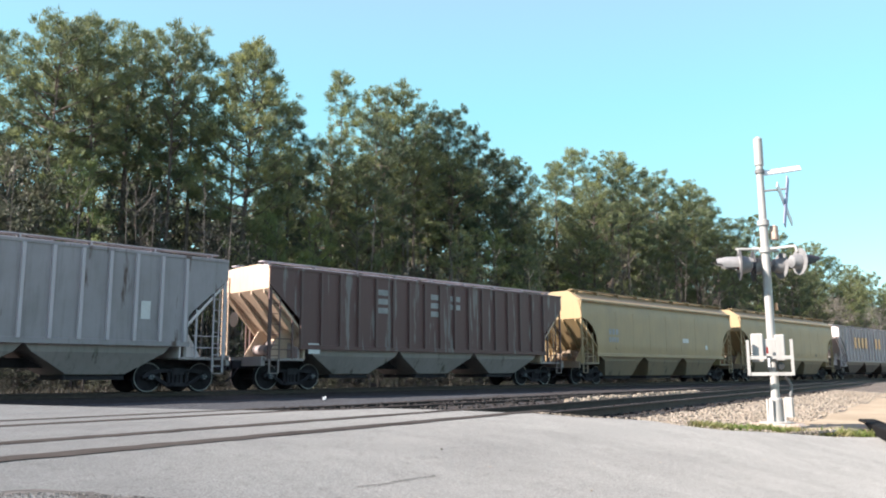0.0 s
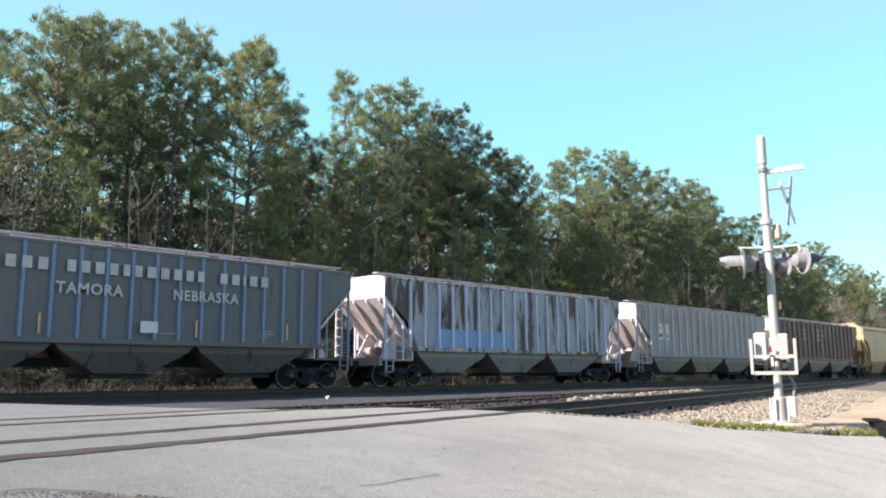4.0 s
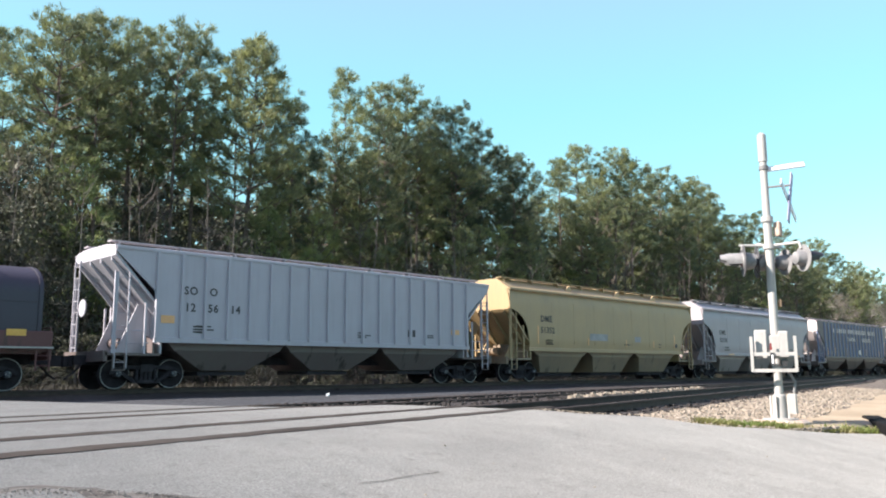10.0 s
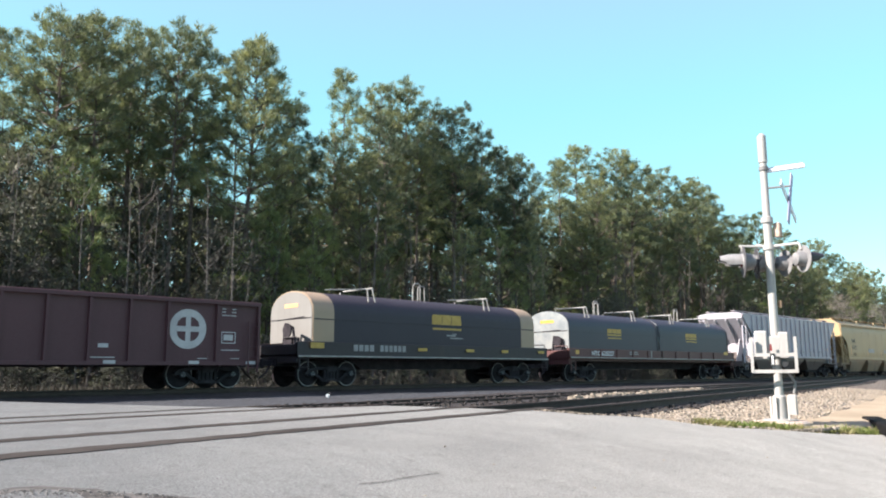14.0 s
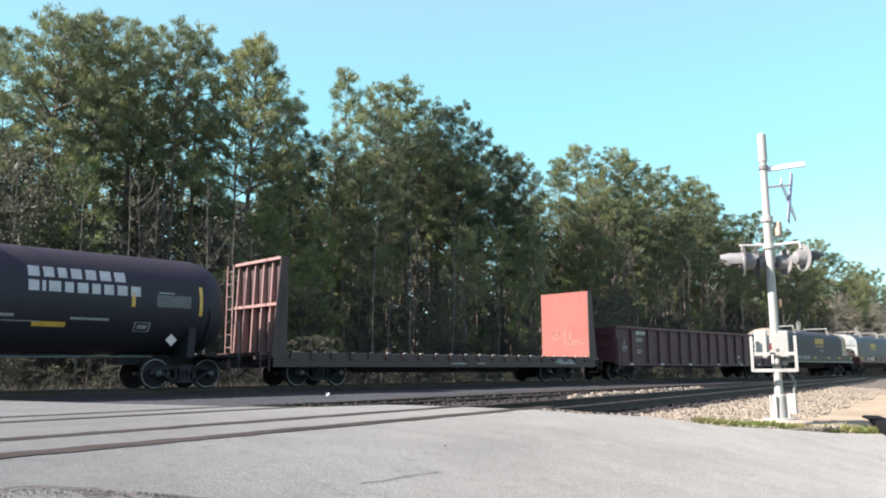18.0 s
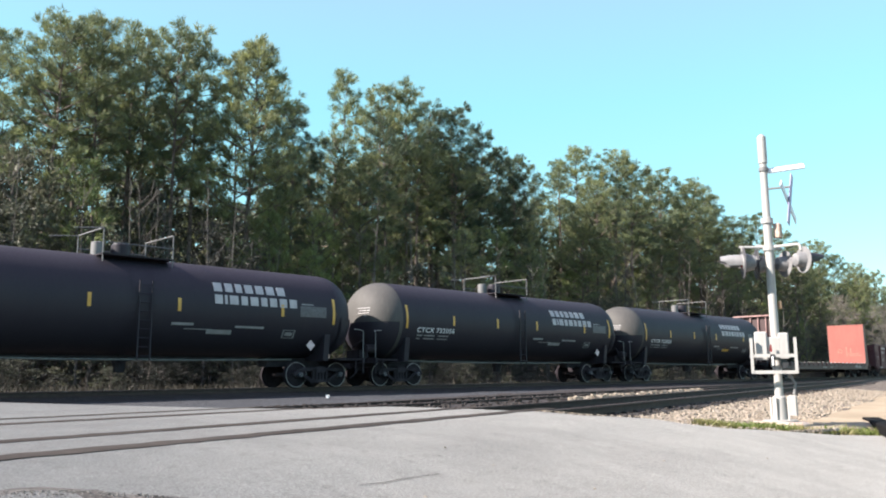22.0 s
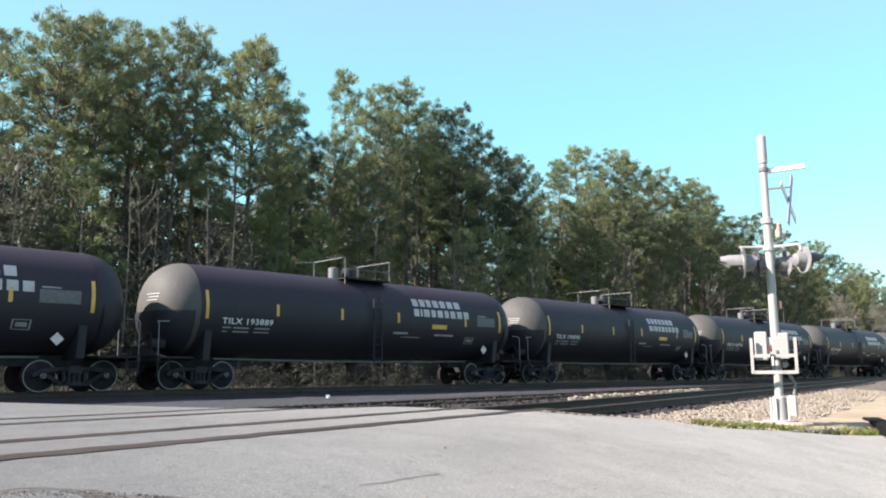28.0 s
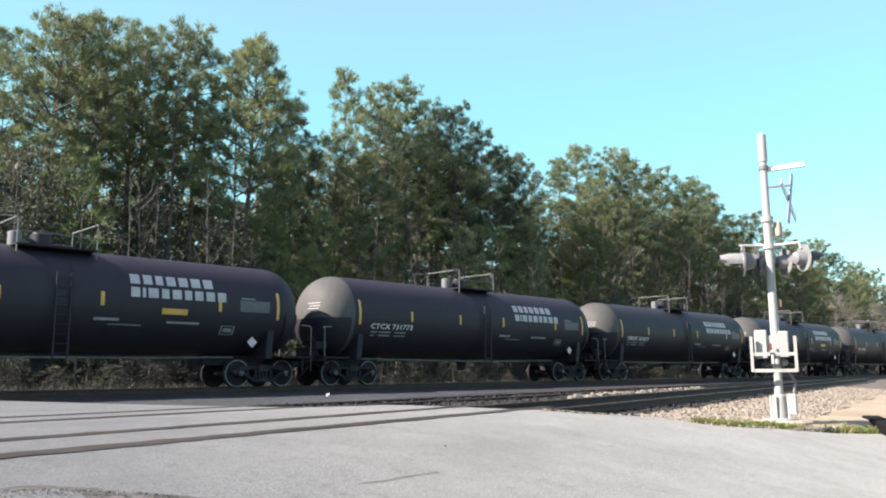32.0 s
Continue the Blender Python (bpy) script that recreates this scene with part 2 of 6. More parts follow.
# ---- mesh building ----
class Shape:
    """Vertices and faces, gathered and then linked as one mesh."""

    def __init__(self):
        self.v, self.f, self.m = [], [], []

    def add(self, verts, faces, mat=0):
        n = len(self.v)
        self.v += [tuple(p) for p in verts]
        self.f += [tuple(i + n for i in f) for f in faces]
        self.m += [mat] * len(faces)
        return self

    def box(self, x0, x1, y0, y1, z0, z1, mat=0):
        return self.add([(x, y, z) for x in (x0, x1) for y in (y0, y1) for z in (z0, z1)],
                        [(0, 1, 3, 2), (4, 6, 7, 5), (0, 4, 5, 1), (2, 3, 7, 6), (0, 2, 6, 4), (1, 5, 7, 3)], mat)

    def slab(self, x0, x1, y0, y1, z0, z1, e=0.015, mat=0):
        """A box whose upright corners and top edges are chamfered."""
        ring = [(x0 + e, y0), (x1 - e, y0), (x1, y0 + e), (x1, y1 - e), (x1 - e, y1), (x0 + e, y1), (x0, y1 - e), (x0, y0 + e)]
        cx, cy = (x0 + x1) / 2, (y0 + y1) / 2
        top = [(x - math.copysign(e, x - cx), y - math.copysign(e, y - cy)) for x, y in ring]
        v = [(*p, z0) for p in ring] + [(*p, z1 - e) for p in ring] + [(*p, z1) for p in top]
        f = [tuple(reversed(range(8))), tuple(range(16, 24))]
        for k in (0, 8):
            f += [(k + i, k + (i + 1) % 8, k + 8 + (i + 1) % 8, k + 8 + i) for i in range(8)]
        return self.add(v, f, mat)

    def prism(self, outline, a, b, axis="x", mat=0):
        """A closed outline in the other two axes, carried from a to b along the axis."""
        def at(p, w):
            return (w, p[0], p[1]) if axis == "x" else (p[0], w, p[1]) if axis == "y" else (p[0], p[1], w)
        n = len(outline)
        v = [at(p, a) for p in outline] + [at(p, b) for p in outline]
        return self.add(v, [tuple(range(n)), tuple(range(2 * n - 1, n - 1, -1))] + [(i, i + n, (i + 1) % n + n, (i + 1) % n) for i in range(n)], mat)

    def loft(self, rings, closed=True, caps=True, mat=0):
        n, k = len(rings[0]), len(rings)
        v = [p for r in rings for p in r]
        f = [(j * n + i, j * n + (i + 1) % n, (j + 1) * n + (i + 1) % n, (j + 1) * n + i) for j in range(k - 1) for i in range(n if closed else n - 1)]
        if caps:
            f += [tuple(reversed(range(n))), tuple(range((k - 1) * n, k * n))]
        return self.add(v, f, mat)

    def rod(self, p, q, r, seg=6, r2=None, mat=0):
        p, q = Vector(p), Vector(q)
        d = (q - p).normalized()
        a = d.orthogonal().normalized()
        b = d.cross(a)
        def ring(c, w):
            return [c + (a * math.cos(2 * math.pi * i / seg) + b * math.sin(2 * math.pi * i / seg)) * w for i in range(seg)]
        return self.loft([ring(p, r), ring(q, r if r2 is None else r2)], mat=mat)

    def bar(self, points, r, seg=6, mat=0):
        for p, q in zip(points, points[1:]):
            self.rod(p, q, r, seg, mat=mat)
        return self

    def lathe(self, profile, centre=(0, 0, 0), axis="y", seg=24, mat=0, caps=True):
        """(along, radius) pairs turned about the axis."""
        rings = []
        for w, r in profile:
            ring = []
            for i in range(seg):
                c, s = r * math.cos(2 * math.pi * i / seg), r * math.sin(2 * math.pi * i / seg)
                p = (c, w, s) if axis == "y" else (w, c, s) if axis == "x" else (c, s, w)
                ring.append((p[0] + centre[0], p[1] + centre[1], p[2] + centre[2]))
            rings.append(ring)
        return self.loft(rings, caps=caps, mat=mat)

    def mesh(self, name, *mats, smooth=False):
        me = bpy.data.meshes.new(name)
        me.from_pydata(self.v, [], self.f)
        for m in mats:
            me.materials.append(m)
        if len(mats) > 1:
            me.polygons.foreach_set("material_index", self.m)
        bm = bmesh.new()
        bm.from_mesh(me)
        bmesh.ops.recalc_face_normals(bm, faces=bm.faces)
        bm.to_mesh(me)
        bm.free()
        if smooth:
            me.polygons.foreach_set("use_smooth", [True] * len(me.polygons))
            me.set_sharp_from_angle(angle=radians(smooth if smooth > 1 else 40))
        return me


def part(name, shape, material, parent=None, label="", at=None, smooth=False):
    """Links a shape, or a mesh that is already made, as one object under a thing or a part."""
    if isinstance(shape, Shape):
        mats = material if isinstance(material, tuple) else (material,)
        shape = shape.mesh(name, *mats, smooth=smooth)
    ob = new(name, shape)
    if parent:
        ob.parent = parent
    if at:
        ob.location = at
    return tagged(ob, label) if label else ob


def thing(name, label, category, group="", at=(0, 0, 0)):
    ob = tagged(new(name), label, category, group)
    ob.location = at
    return ob


# ---- ground, road and tracks ----
EDGE = 9.25                                   # the road's side, towards the signal


def road_z(x, y):
    """The road climbs from the camera to the crossing and follows the slant of the near rails."""
    k = [(-60, -1.6), (-6, -1.2), (0, -0.80), (1.5, -0.50), (3, -0.27), (4.3, -0.12), (5.6, -0.065), (8.5, -0.075), (10.5, -0.16), (14, -0.185), (18, -0.165), (21.0, -0.14), (23.8, -0.04), (28.5, -0.03), (34, -0.3), (80, -0.45)]
    y -= 0.2 * (x - 1.7) * min(max((20 - y) / 6, 0), 1)
    for (a, za), (b, zb) in zip(k, k[1:]):
        if y <= b:
            w = (y - a) / (b - a)
            return za + (zb - za) * (w * w * (3 - 2 * w) if a > -6 and a < 5 else w)
    return -0.45


def near_y(x):
    """The middle of the near track, which slants towards the train's track and joins it far off."""
    straight = 5.74 + 0.22 * x
    far = min(max((x - 50) / 60, 0), 1)
    return straight * (1 - far) + 23.0 * far if x > 50 else straight


def middle_y(x):
    straight = 11.45 + 0.165 * x
    far = min(max((x - 45) / 60, 0), 1)
    return straight * (1 - far) + 24.0 * far if x > 45 else straight


def sheet(name, xs, ys, height, material, label, category=""):
    s = Shape()
    n = len(ys)
    s.v = [(x, y, height(x, y)) for x in xs for y in ys]
    s.f = [(i * n + j, (i + 1) * n + j, (i + 1) * n + j + 1, i * n + j + 1) for i in range(len(xs) - 1) for j in range(n - 1)]
    s.m = [0] * len(s.f)
    return tagged(part(name, s, material, smooth=True), label, category, kind="structure")


def span(a, b, step):
    n = max(1, round((b - a) / step))
    return [a + (b - a) * i / n for i in range(n + 1)]


def rough(x, y, size, amount):
    return amount * noise.noise((x * size, y * size, 0.3))


def ground_z(x, y):
    """Falls away under road and tracks, rises into the wood."""
    base = -0.85 if y < 2.5 and x < EDGE + 0.3 else -0.62
    if y < 0:
        base = -1.75
    if y > 29:
        base = -0.62 + min((y - 29) * 0.045, 0.9)
    return base + rough(x, y, 0.15, 0.12)


far_steps = [-1800, -700, -260, -120, -70, -40]
sheet("ground", far_steps + span(-24, 200, 4) + [260, 420, 900, 2200], far_steps + span(-24, 90, 3) + [120, 200, 420, 900, 2200], ground_z, LITTER,
      "brown woodland ground covered with leaf litter", "ground")

ys = span(-30, 3, 1.0) + span(3.4, 12, 0.35) + span(13, 60, 1.5)
road = sheet("road", [-7] + span(-5, EDGE - 0.6, 0.9) + [EDGE - 0.25, EDGE], ys,
             lambda x, y: road_z(x, y) - (0.02 if x > EDGE - 0.1 else 0) + rough(x, y, 0.4, 0.004), ASPHALT,
             "worn pale grey asphalt road over the level crossing", "road")


def edge(y):
    """The road's side: it flares towards the camera, where a second road joins it."""
    k = [(-40, 60.0), (2.0, 40.0), (3.2, 17.5), (3.86, 12.9), (4.16, 11.8), (4.4, 10.5), (5.06, 9.8), (6.15, 8.95), (7.1, 8.75), (8.5, 8.95), (10.5, 8.9), (12.6, 8.6), (14.5, 8.2), (16.8, 7.6), (20.9, 6.15), (23.0, 5.2), (90, 4.6)]
    for (a, xa), (b, xb) in zip(k, k[1:]):
        if y <= b:
            return xa + (xb - xa) * (y - a) / (b - a)
    return 4.6


for v in road.data.vertices:
    if v.co.x > 4:
        v.co.x = 4 + (v.co.x - 4) * (edge(v.co.y) - 4) / (EDGE - 4)
        v.co.z = road_z(v.co.x, v.co.y) - (0.03 if v.co.x > edge(v.co.y) - 0.05 else 0)


def strip(name, x0, x1, step, low, high, rows, height, material, label, category, wobble=0.0):
    """A sheet between two lines low(x) and high(x); height(x, y, w) with w from 0 to 1 across it."""
    s = Shape()
    xs = span(x0, x1, step)
    for x in xs:
        a, b = low(x), high(x)
        for j in range(rows + 1):
            w = j / rows
            y = a + (b - a) * w
            if wobble and j in (0, rows):
                y += rough(x * 3, j, 1.0, wobble) + rough(x * 11, j, 1.0, wobble * 0.6)
            s.v.append((x, y, height(x, y, w)))
    n = rows + 1
    s.f = [(i * n + j, (i + 1) * n + j, (i + 1) * n + j + 1, i * n + j + 1) for i in range(len(xs) - 1) for j in range(rows)]
    s.m = [0] * len(s.f)
    return tagged(part(name, s, material, smooth=True), label, category, kind="structure")



def road_end(x):
    """Where the road stops at x: the other way round from edge()."""
    y = 7.0
    while y > 1.0 and edge(y) < x + 0.25:
        y -= 0.05
    return y - 0.1


def verge_z(x, y):
    """The dirt beside the road keeps just under the road's edge and levels out further off."""
    w = min(max((x - edge(y)) / 3.0, 0), 1)
    return (road_z(min(x, 14), y) - 0.045) * (1 - w) - 0.345 * w + rough(x, y, 0.6, 0.03) * w


strip("near_track_bed", 7.6, 130, 0.8, lambda x: near_y(x) - 1.75, lambda x: min(middle_y(x) + 2.0 + max(x - 9, 0) * 0.12, 24.4), 12,
      lambda x, y, w: (-0.24 if y > 6.2 or x > 9 else -0.3) + rough(x, y, 1.4, 0.03) - 0.14 * (w < 0.05), DARK_BALLAST, "dark brown grimy ballast between the near rails", "ballast")
strip("gravel_strip", 4.3, 130, 1.0, lambda x: min(middle_y(x) + 1.9 + max(x - 9, 0) * 0.12, 23.0), lambda x: 23.4, 8,
      lambda x, y, w: -0.27 + rough(x, y, 0.9, 0.04), SHADED_BALLAST, "gravel between two tracks, its shade painted in as dark blue-grey", "gravel")
for name, x0, x1 in (("main_track_bed", 4.4, 330), ("main_track_bed_beyond_road", -330, -7)):
    strip(name, x0, x1, 2.0, lambda x: 22.2, lambda x: 28.4, 8,
          lambda x, y, w: -0.17 - 0.5 * max(abs(w - 0.5) - 0.28, 0) * 2 + rough(x, y, 1.2, 0.025), DARK_BALLAST, "dark stone ballast under the train's track", "ballast")
strip("pale_ballast", 8.7, 120, 0.5, lambda x: near_y(x) - 3.6, lambda x: near_y(x) - 1.45, 8,
      lambda x, y, w: min(-0.36 + 0.12 * w + rough(x, y, 2.2, 0.03), road_z(x, y) - 0.03 if x < edge(y) + 0.15 else 9), PALE_BALLAST, "pale tan crushed stone beside the near track", "ballast")
strip("dirt_verge", 8.9, 150, 0.5, lambda x: road_end(x), lambda x: near_y(x) - 3.0, 10,
      lambda x, y, w: verge_z(x, y), SOIL, "bare tan dirt beside the road", "dirt")


# rails, ties and the filler along the rails in the road
RAIL = [(-0.07, -0.17), (0.07, -0.17), (0.07, -0.155), (0.012, -0.13), (0.012, -0.045), (0.036, -0.035), (0.036, -0.004), (0.028, 0), (-0.028, 0), (-0.036, -0.004), (-0.036, -0.035), (-0.012, -0.045), (-0.012, -0.13), (-0.07, -0.155)]
tie_mesh = Shape().slab(-1.3, 1.3, -0.115, 0.115, -0.34, -0.155, 0.02).mesh("tie", TIE)


def track(name, middle, z, xs, ties, label, top_bright=False):
    top = tagged(new(name), label, "railway track", kind="structure")
    for side in (-0.735, 0.735):
        s = Shape()
        rings = []
        for x in xs:
            slope = math.atan2(middle(x + 0.5) - middle(x - 0.5), 1.0)
            c, k = math.cos(slope), math.sin(slope)
            rings.append([(x - (side + p) * k, middle(x) + (side + p) * c, z + q) for p, q in RAIL])
        s.loft(rings)
        for i, f in enumerate(s.f):
            s.m[i] = 1 if len(f) == 4 and {a % 14 for a in f} <= {6, 7, 8, 9} else 0
        part("rail", s, (RAIL_RUST, RAIL_TOP if z > -0.01 or top_bright else RAIL_RUST), top)
    for x in ties:
        slope = math.atan2(middle(x + 0.5) - middle(x - 0.5), 1.0)
        ob = part("tie", tie_mesh, None, top)
        ob.matrix_basis = pose(x, middle(x) + random.uniform(-0.04, 0.04), z + random.uniform(-0.015, 0.01), 0, 0, 90 + math.degrees(slope) + random.uniform(-1, 1))
    return top


track("near_track", near_y, -0.074, span(-40, 108, 3), span(9.6, 62, 0.53), "rusty rails on dark ties, slanting over the road")
track("middle_track", middle_y, -0.17, span(-40, 100, 3), span(9.0, 50, 0.53), "second pair of rusty rails in dark ballast")
track("main_track", lambda x: 25.23, 0.0, span(-330, 330, 30), span(5.4, 90, 0.53), "straight rails that carry the train")
for middle, z, side, wide in ((near_y, -0.05, -0.60, 0.14), (near_y, -0.05, 0.70, 0.15), (middle_y, -0.17, -0.753, 0.2), (middle_y, -0.17, 0.753, 0.17)):
    strip("crossing_filler", -5, 9.3 if middle is near_y else 8.6, 0.12, lambda x: middle(x) + side - wide, lambda x: middle(x) + side + wide, 4,
          lambda x, y, w: road_z(x, y) + rough(x, y, 0.4, 0.0) + 0.006 + 0.003 * (0.2 < w < 0.8), SEAM, "dark worn filler along a rail in the road", "filler", 0.055)
strip("road_patch", 0.3, 3.2, 0.06, lambda x: 1.6, lambda x: 5.42 - 0.78 * x, 5, lambda x, y, w: road_z(x, y) + rough(x, y, 0.4, 0.0) + 0.005, PATCH,
      "dark coarse patch of tar on the road", "road patch", 0.12)
strip("road_crack", 3.1, 3.85, 0.05, lambda x: 3.79 + (x - 3.1) * 0.14 + rough(x * 4, 1, 1, 0.05), lambda x: 3.797 + (x - 3.1) * 0.14 + rough(x * 4, 1, 1, 0.05), 1,
      lambda x, y, w: road_z(x, y) + rough(x, y, 0.4, 0.0) + 0.005, SEAM, "thin dark crack in the asphalt", "road crack")


def stones(name, spots, size, material, label):
    """Many loose stones in one object: eight-cornered, uneven."""
    s = Shape()
    for x, y, z in spots:
        r = random.uniform(*size)
        a = random.random() * math.tau
        c, k = math.cos(a), math.sin(a)
        pts = []
        for px, py, pz in ((-1, -1, -1), (-1, -1, 1), (-1, 1, -1), (-1, 1, 1), (1, -1, -1), (1, -1, 1), (1, 1, -1), (1, 1, 1)):
            qx, qy, qz = (q * r * random.uniform(0.45, 1.0) for q in (px, py * 0.8, pz * 0.65))
            pts.append((x + qx * c - qy * k, y + qx * k + qy * c, z + qz))
        s.add(pts, [(0, 1, 3, 2), (4, 6, 7, 5), (0, 4, 5, 1), (2, 3, 7, 6), (0, 2, 6, 4), (1, 5, 7, 3)])
    return tagged(part(name, s, material), label, "stones", kind="stuff")


def pale_spot():
    x = 8.9 + 26 * random.random() ** 2.0
    w = random.random()
    y = near_y(x) - 3.55 + 2.15 * w
    return x + max(edge(y) - x + 0.05, 0), y, -0.35 + 0.12 * w


stones("loose_stones", [pale_spot() for _ in range(8500)], (0.016, 0.04), STONE_PALE, "loose pale tan ballast stones")
spots = []
for _ in range(1500):
    x = random.uniform(13.2, 22.5)
    w = random.gauss(0, 0.08)
    spots.append((x, near_y(x) + 1.0 + w, -0.025 - 1.0 * abs(w) - 0.12 * random.random() ** 2))
stones("stone_ridge", spots, (0.025, 0.055), STONE_PALE, "ridge of pale stones beside a rail")
spots = []
for _ in range(2600):
    x = 9 + 22 * random.random() ** 1.8
    y = random.uniform(near_y(x) - 1.6, middle_y(x) + 1.8)
    spots.append((x, y, -0.22))
stones("track_stones", spots, (0.025, 0.055), STONE_DARK, "dark ballast stones between the ties")
spots = [(edge(y) - 0.3 * random.random() ** 2, y) for y in [random.uniform(2.5, 7) for _ in range(420)]] + [(random.uniform(0.5, 8), random.uniform(2.2, 4.6)) for _ in range(12)]
stones("road_grit", [(x, y, road_z(x, y) + 0.002) for x, y in spots], (0.006, 0.016), STONE_PALE, "grit scattered on the asphalt")
spots = [(random.uniform(0.9, 3.1), random.uniform(0, 1)) for _ in range(1500)]
stones("coarse_grit", [(x, 5.40 - 0.78 * x - 0.9 * w * w - 0.05, road_z(x, 5.40 - 0.78 * x - 0.9 * w * w) + 0.004) for x, w in spots], (0.003, 0.007), STONE_GREY, "grey coarse grit on the road")


def blades(name, spots, tall, wide, material, label, lean=0.35):
    s = Shape()
    for x, y, z in spots:
        h, a = random.uniform(*tall), random.random() * math.tau
        dx, dy = math.cos(a) * wide, math.sin(a) * wide
        lx, ly = random.gauss(0, lean) * h, random.gauss(0, lean) * h
        s.v += [(x - dx, y - dy, z), (x + dx, y + dy, z), (x + lx * 0.4 + dx * 0.6, y + ly * 0.4 + dy * 0.6, z + h * 0.6), (x + lx, y + ly, z + h)]
        n = len(s.v)
        s.f += [(n - 4, n - 3, n - 2), (n - 4, n - 2, n - 1)]
    s.m = [0] * len(s.f)
    me = bpy.data.meshes.new(name)
    me.from_pydata(s.v, [], s.f)
    me.materials.append(material)
    return tagged(new(name, me), label, "grass", kind="stuff")


spots = []
while len(spots) < 7000:
    y = random.uniform(2.6, 5.25)
    x = edge(y) + 0.12 + abs(random.gauss(0, 0.30)) * (1.6 if y < 4.4 else 1.0)
    if rough(x * 1.1, y * 2.2, 1, 1) > -0.45:
        spots.append((x, y, verge_z(x, y) - 0.01))
blades("grass", spots, (0.04, 0.13), 0.009, GRASS, "short green grass along the road's edge")
spots = []
for _ in range(5000):
    x = random.choice((random.uniform(4, 19), random.uniform(4, 75)))
    spots.append((x, 28.7 + abs(random.gauss(0, 0.9)), -0.6))
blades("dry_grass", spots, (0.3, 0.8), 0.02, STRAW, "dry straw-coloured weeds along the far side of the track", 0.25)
for x, y, z in ((14.4, 19.1, -0.24),):
    s = Shape()
    s.loft([[(0.055 * math.cos(i * 1.05) * (1 + 0.3 * math.sin(i * 7)), 0.05 * math.sin(i * 1.05), k * 0.035 + 0.03 * math.sin(i * 3 + k)) for i in range(6)] for k in range(3)])
    ob = tagged(part("litter", s, WORN_WHITE, at=(x, y, z + 0.02)), "crumpled white paper litter on the gravel", "litter")
# a long near-black bar at the road's edge, with almost no gloss
s = Shape().slab(-1.9, 1.9, -0.13, 0.13, 0, 0.14, 0.015)
ob = tagged(part("timber", s, FLAT_BLACK), "long near-black bar lying beside the road", "timber")
ob.matrix_world = pose(13.0, 3.86, -0.46, 0, 0, 24)


# ---- crossing signal ----
def crossing_signal():
    top = thing("crossing_signal", "silver-painted crossing signal mast with lamps and crossbuck on a concrete footing", "railway signal")
    top.location = (12.1, 5.04, 0)
    s = Shape()
    s.lathe([(-0.75, 0.42), (-0.32, 0.40), (-0.29, 0.36)], axis="z", seg=10)
    part("footing", s, CONCRETE, top, "stained concrete footing")
    s = Shape()
    s.lathe([(-0.3, 0.24), (-0.27, 0.24), (-0.26, 0.11), (0.06, 0.095), (0.08, 0.075)], axis="z", seg=12)
    for a in range(4):
        s.box(0.13 * math.cos(a * 1.57) - 0.012, 0.13 * math.cos(a * 1.57) + 0.012, 0.13 * math.sin(a * 1.57) - 0.012, 0.13 * math.sin(a * 1.57) + 0.012, -0.28, 0.06)
    part("base", s, WHITE_METAL, top, smooth=True)
    part("junction_box", Shape().slab(-0.05, 0.06, -0.24, -0.12, -0.20, 0.09, 0.015), WHITE_METAL, top).rotation_euler[2] = 0.3
    s = Shape().bar([(0.06, -0.2, 0.1), (0.08, -0.22, 0.25), (0.02, -0.16, 0.42)], 0.022, 8)
    part("conduit", s, LAMP_GREY, top)
    part("mast", Shape().lathe([(0.0, 0.062), (2.72, 0.062)], axis="z", seg=16), WHITE_METAL, top, smooth=True)
    part("mast_extension", Shape().lathe([(2.68, 0.088), (2.76, 0.088), (2.77, 0.056), (3.62, 0.052), (3.63, 0.066), (4.05, 0.066), (4.09, 0.03)], axis="z", seg=16), WHITE_METAL, top, smooth=True)
    # gate gear: boxes in a guard frame, facing the road
    gear = part("gear_frame", frame_shape(), WHITE_METAL, top, "white steel guard frame")
    gear.matrix_basis = pose(0.0, 0.04, 0.01, 0, 0, -67) @ Matrix.Diagonal((0.88, 0.8, 1.0, 1))
    part("gear_box", Shape().slab(-0.29, -0.085, -0.20, 0.05, 0.60, 1.02, 0.02), WHITE_METAL, gear)
    part("gear_box", Shape().slab(0.085, 0.25, -0.15, 0.06, 0.62, 1.00, 0.02), WHITE_METAL, gear)
    part("gear_box", Shape().slab(-0.11, 0.11, -0.15, -0.075, 0.64, 0.94, 0.012), WHITE_METAL, gear)
    part("motor", Shape().lathe([(-0.24, 0.06), (-0.02, 0.06)], (0.16, 0, 0.54), "y", 12), BLACK_METAL, gear, smooth=True)
    part("warning_tag", Shape().prism([(-0.06, 0.72), (-0.015, 0.72), (-0.025, 0.82), (-0.05, 0.82)], -0.262, -0.245, "y"), RED_GLASS, gear, "red triangular tag")
    part("tag", Shape().slab(-0.055, 0.015, -0.352, -0.342, 0.49, 0.68, 0.006), BLACK_METAL, gear)
    part("tag_face", Shape().slab(-0.035, -0.006, -0.358, -0.353, 0.52, 0.65, 0.003), WORN_WHITE, gear)
    # lamp arm and lamps, facing both ways along the road
    part("lamp_arm", Shape().bar([(-0.24, 0.36, 2.33), (0.0, 0.0, 2.31), (-0.01, -0.46, 2.31), (-0.01, -0.48, 2.22)], 0.02, 8).bar([(-0.28, 0.30, 2.33), (-0.29, 0.27, 2.2)], 0.02, 8), WHITE_METAL, top)
    part("lamp_arm", Shape().bar([(0.04, 0.20, 2.36), (0.05, 0.0, 2.31), (0.25, -0.1, 2.30)], 0.02, 8), WHITE_METAL, top)
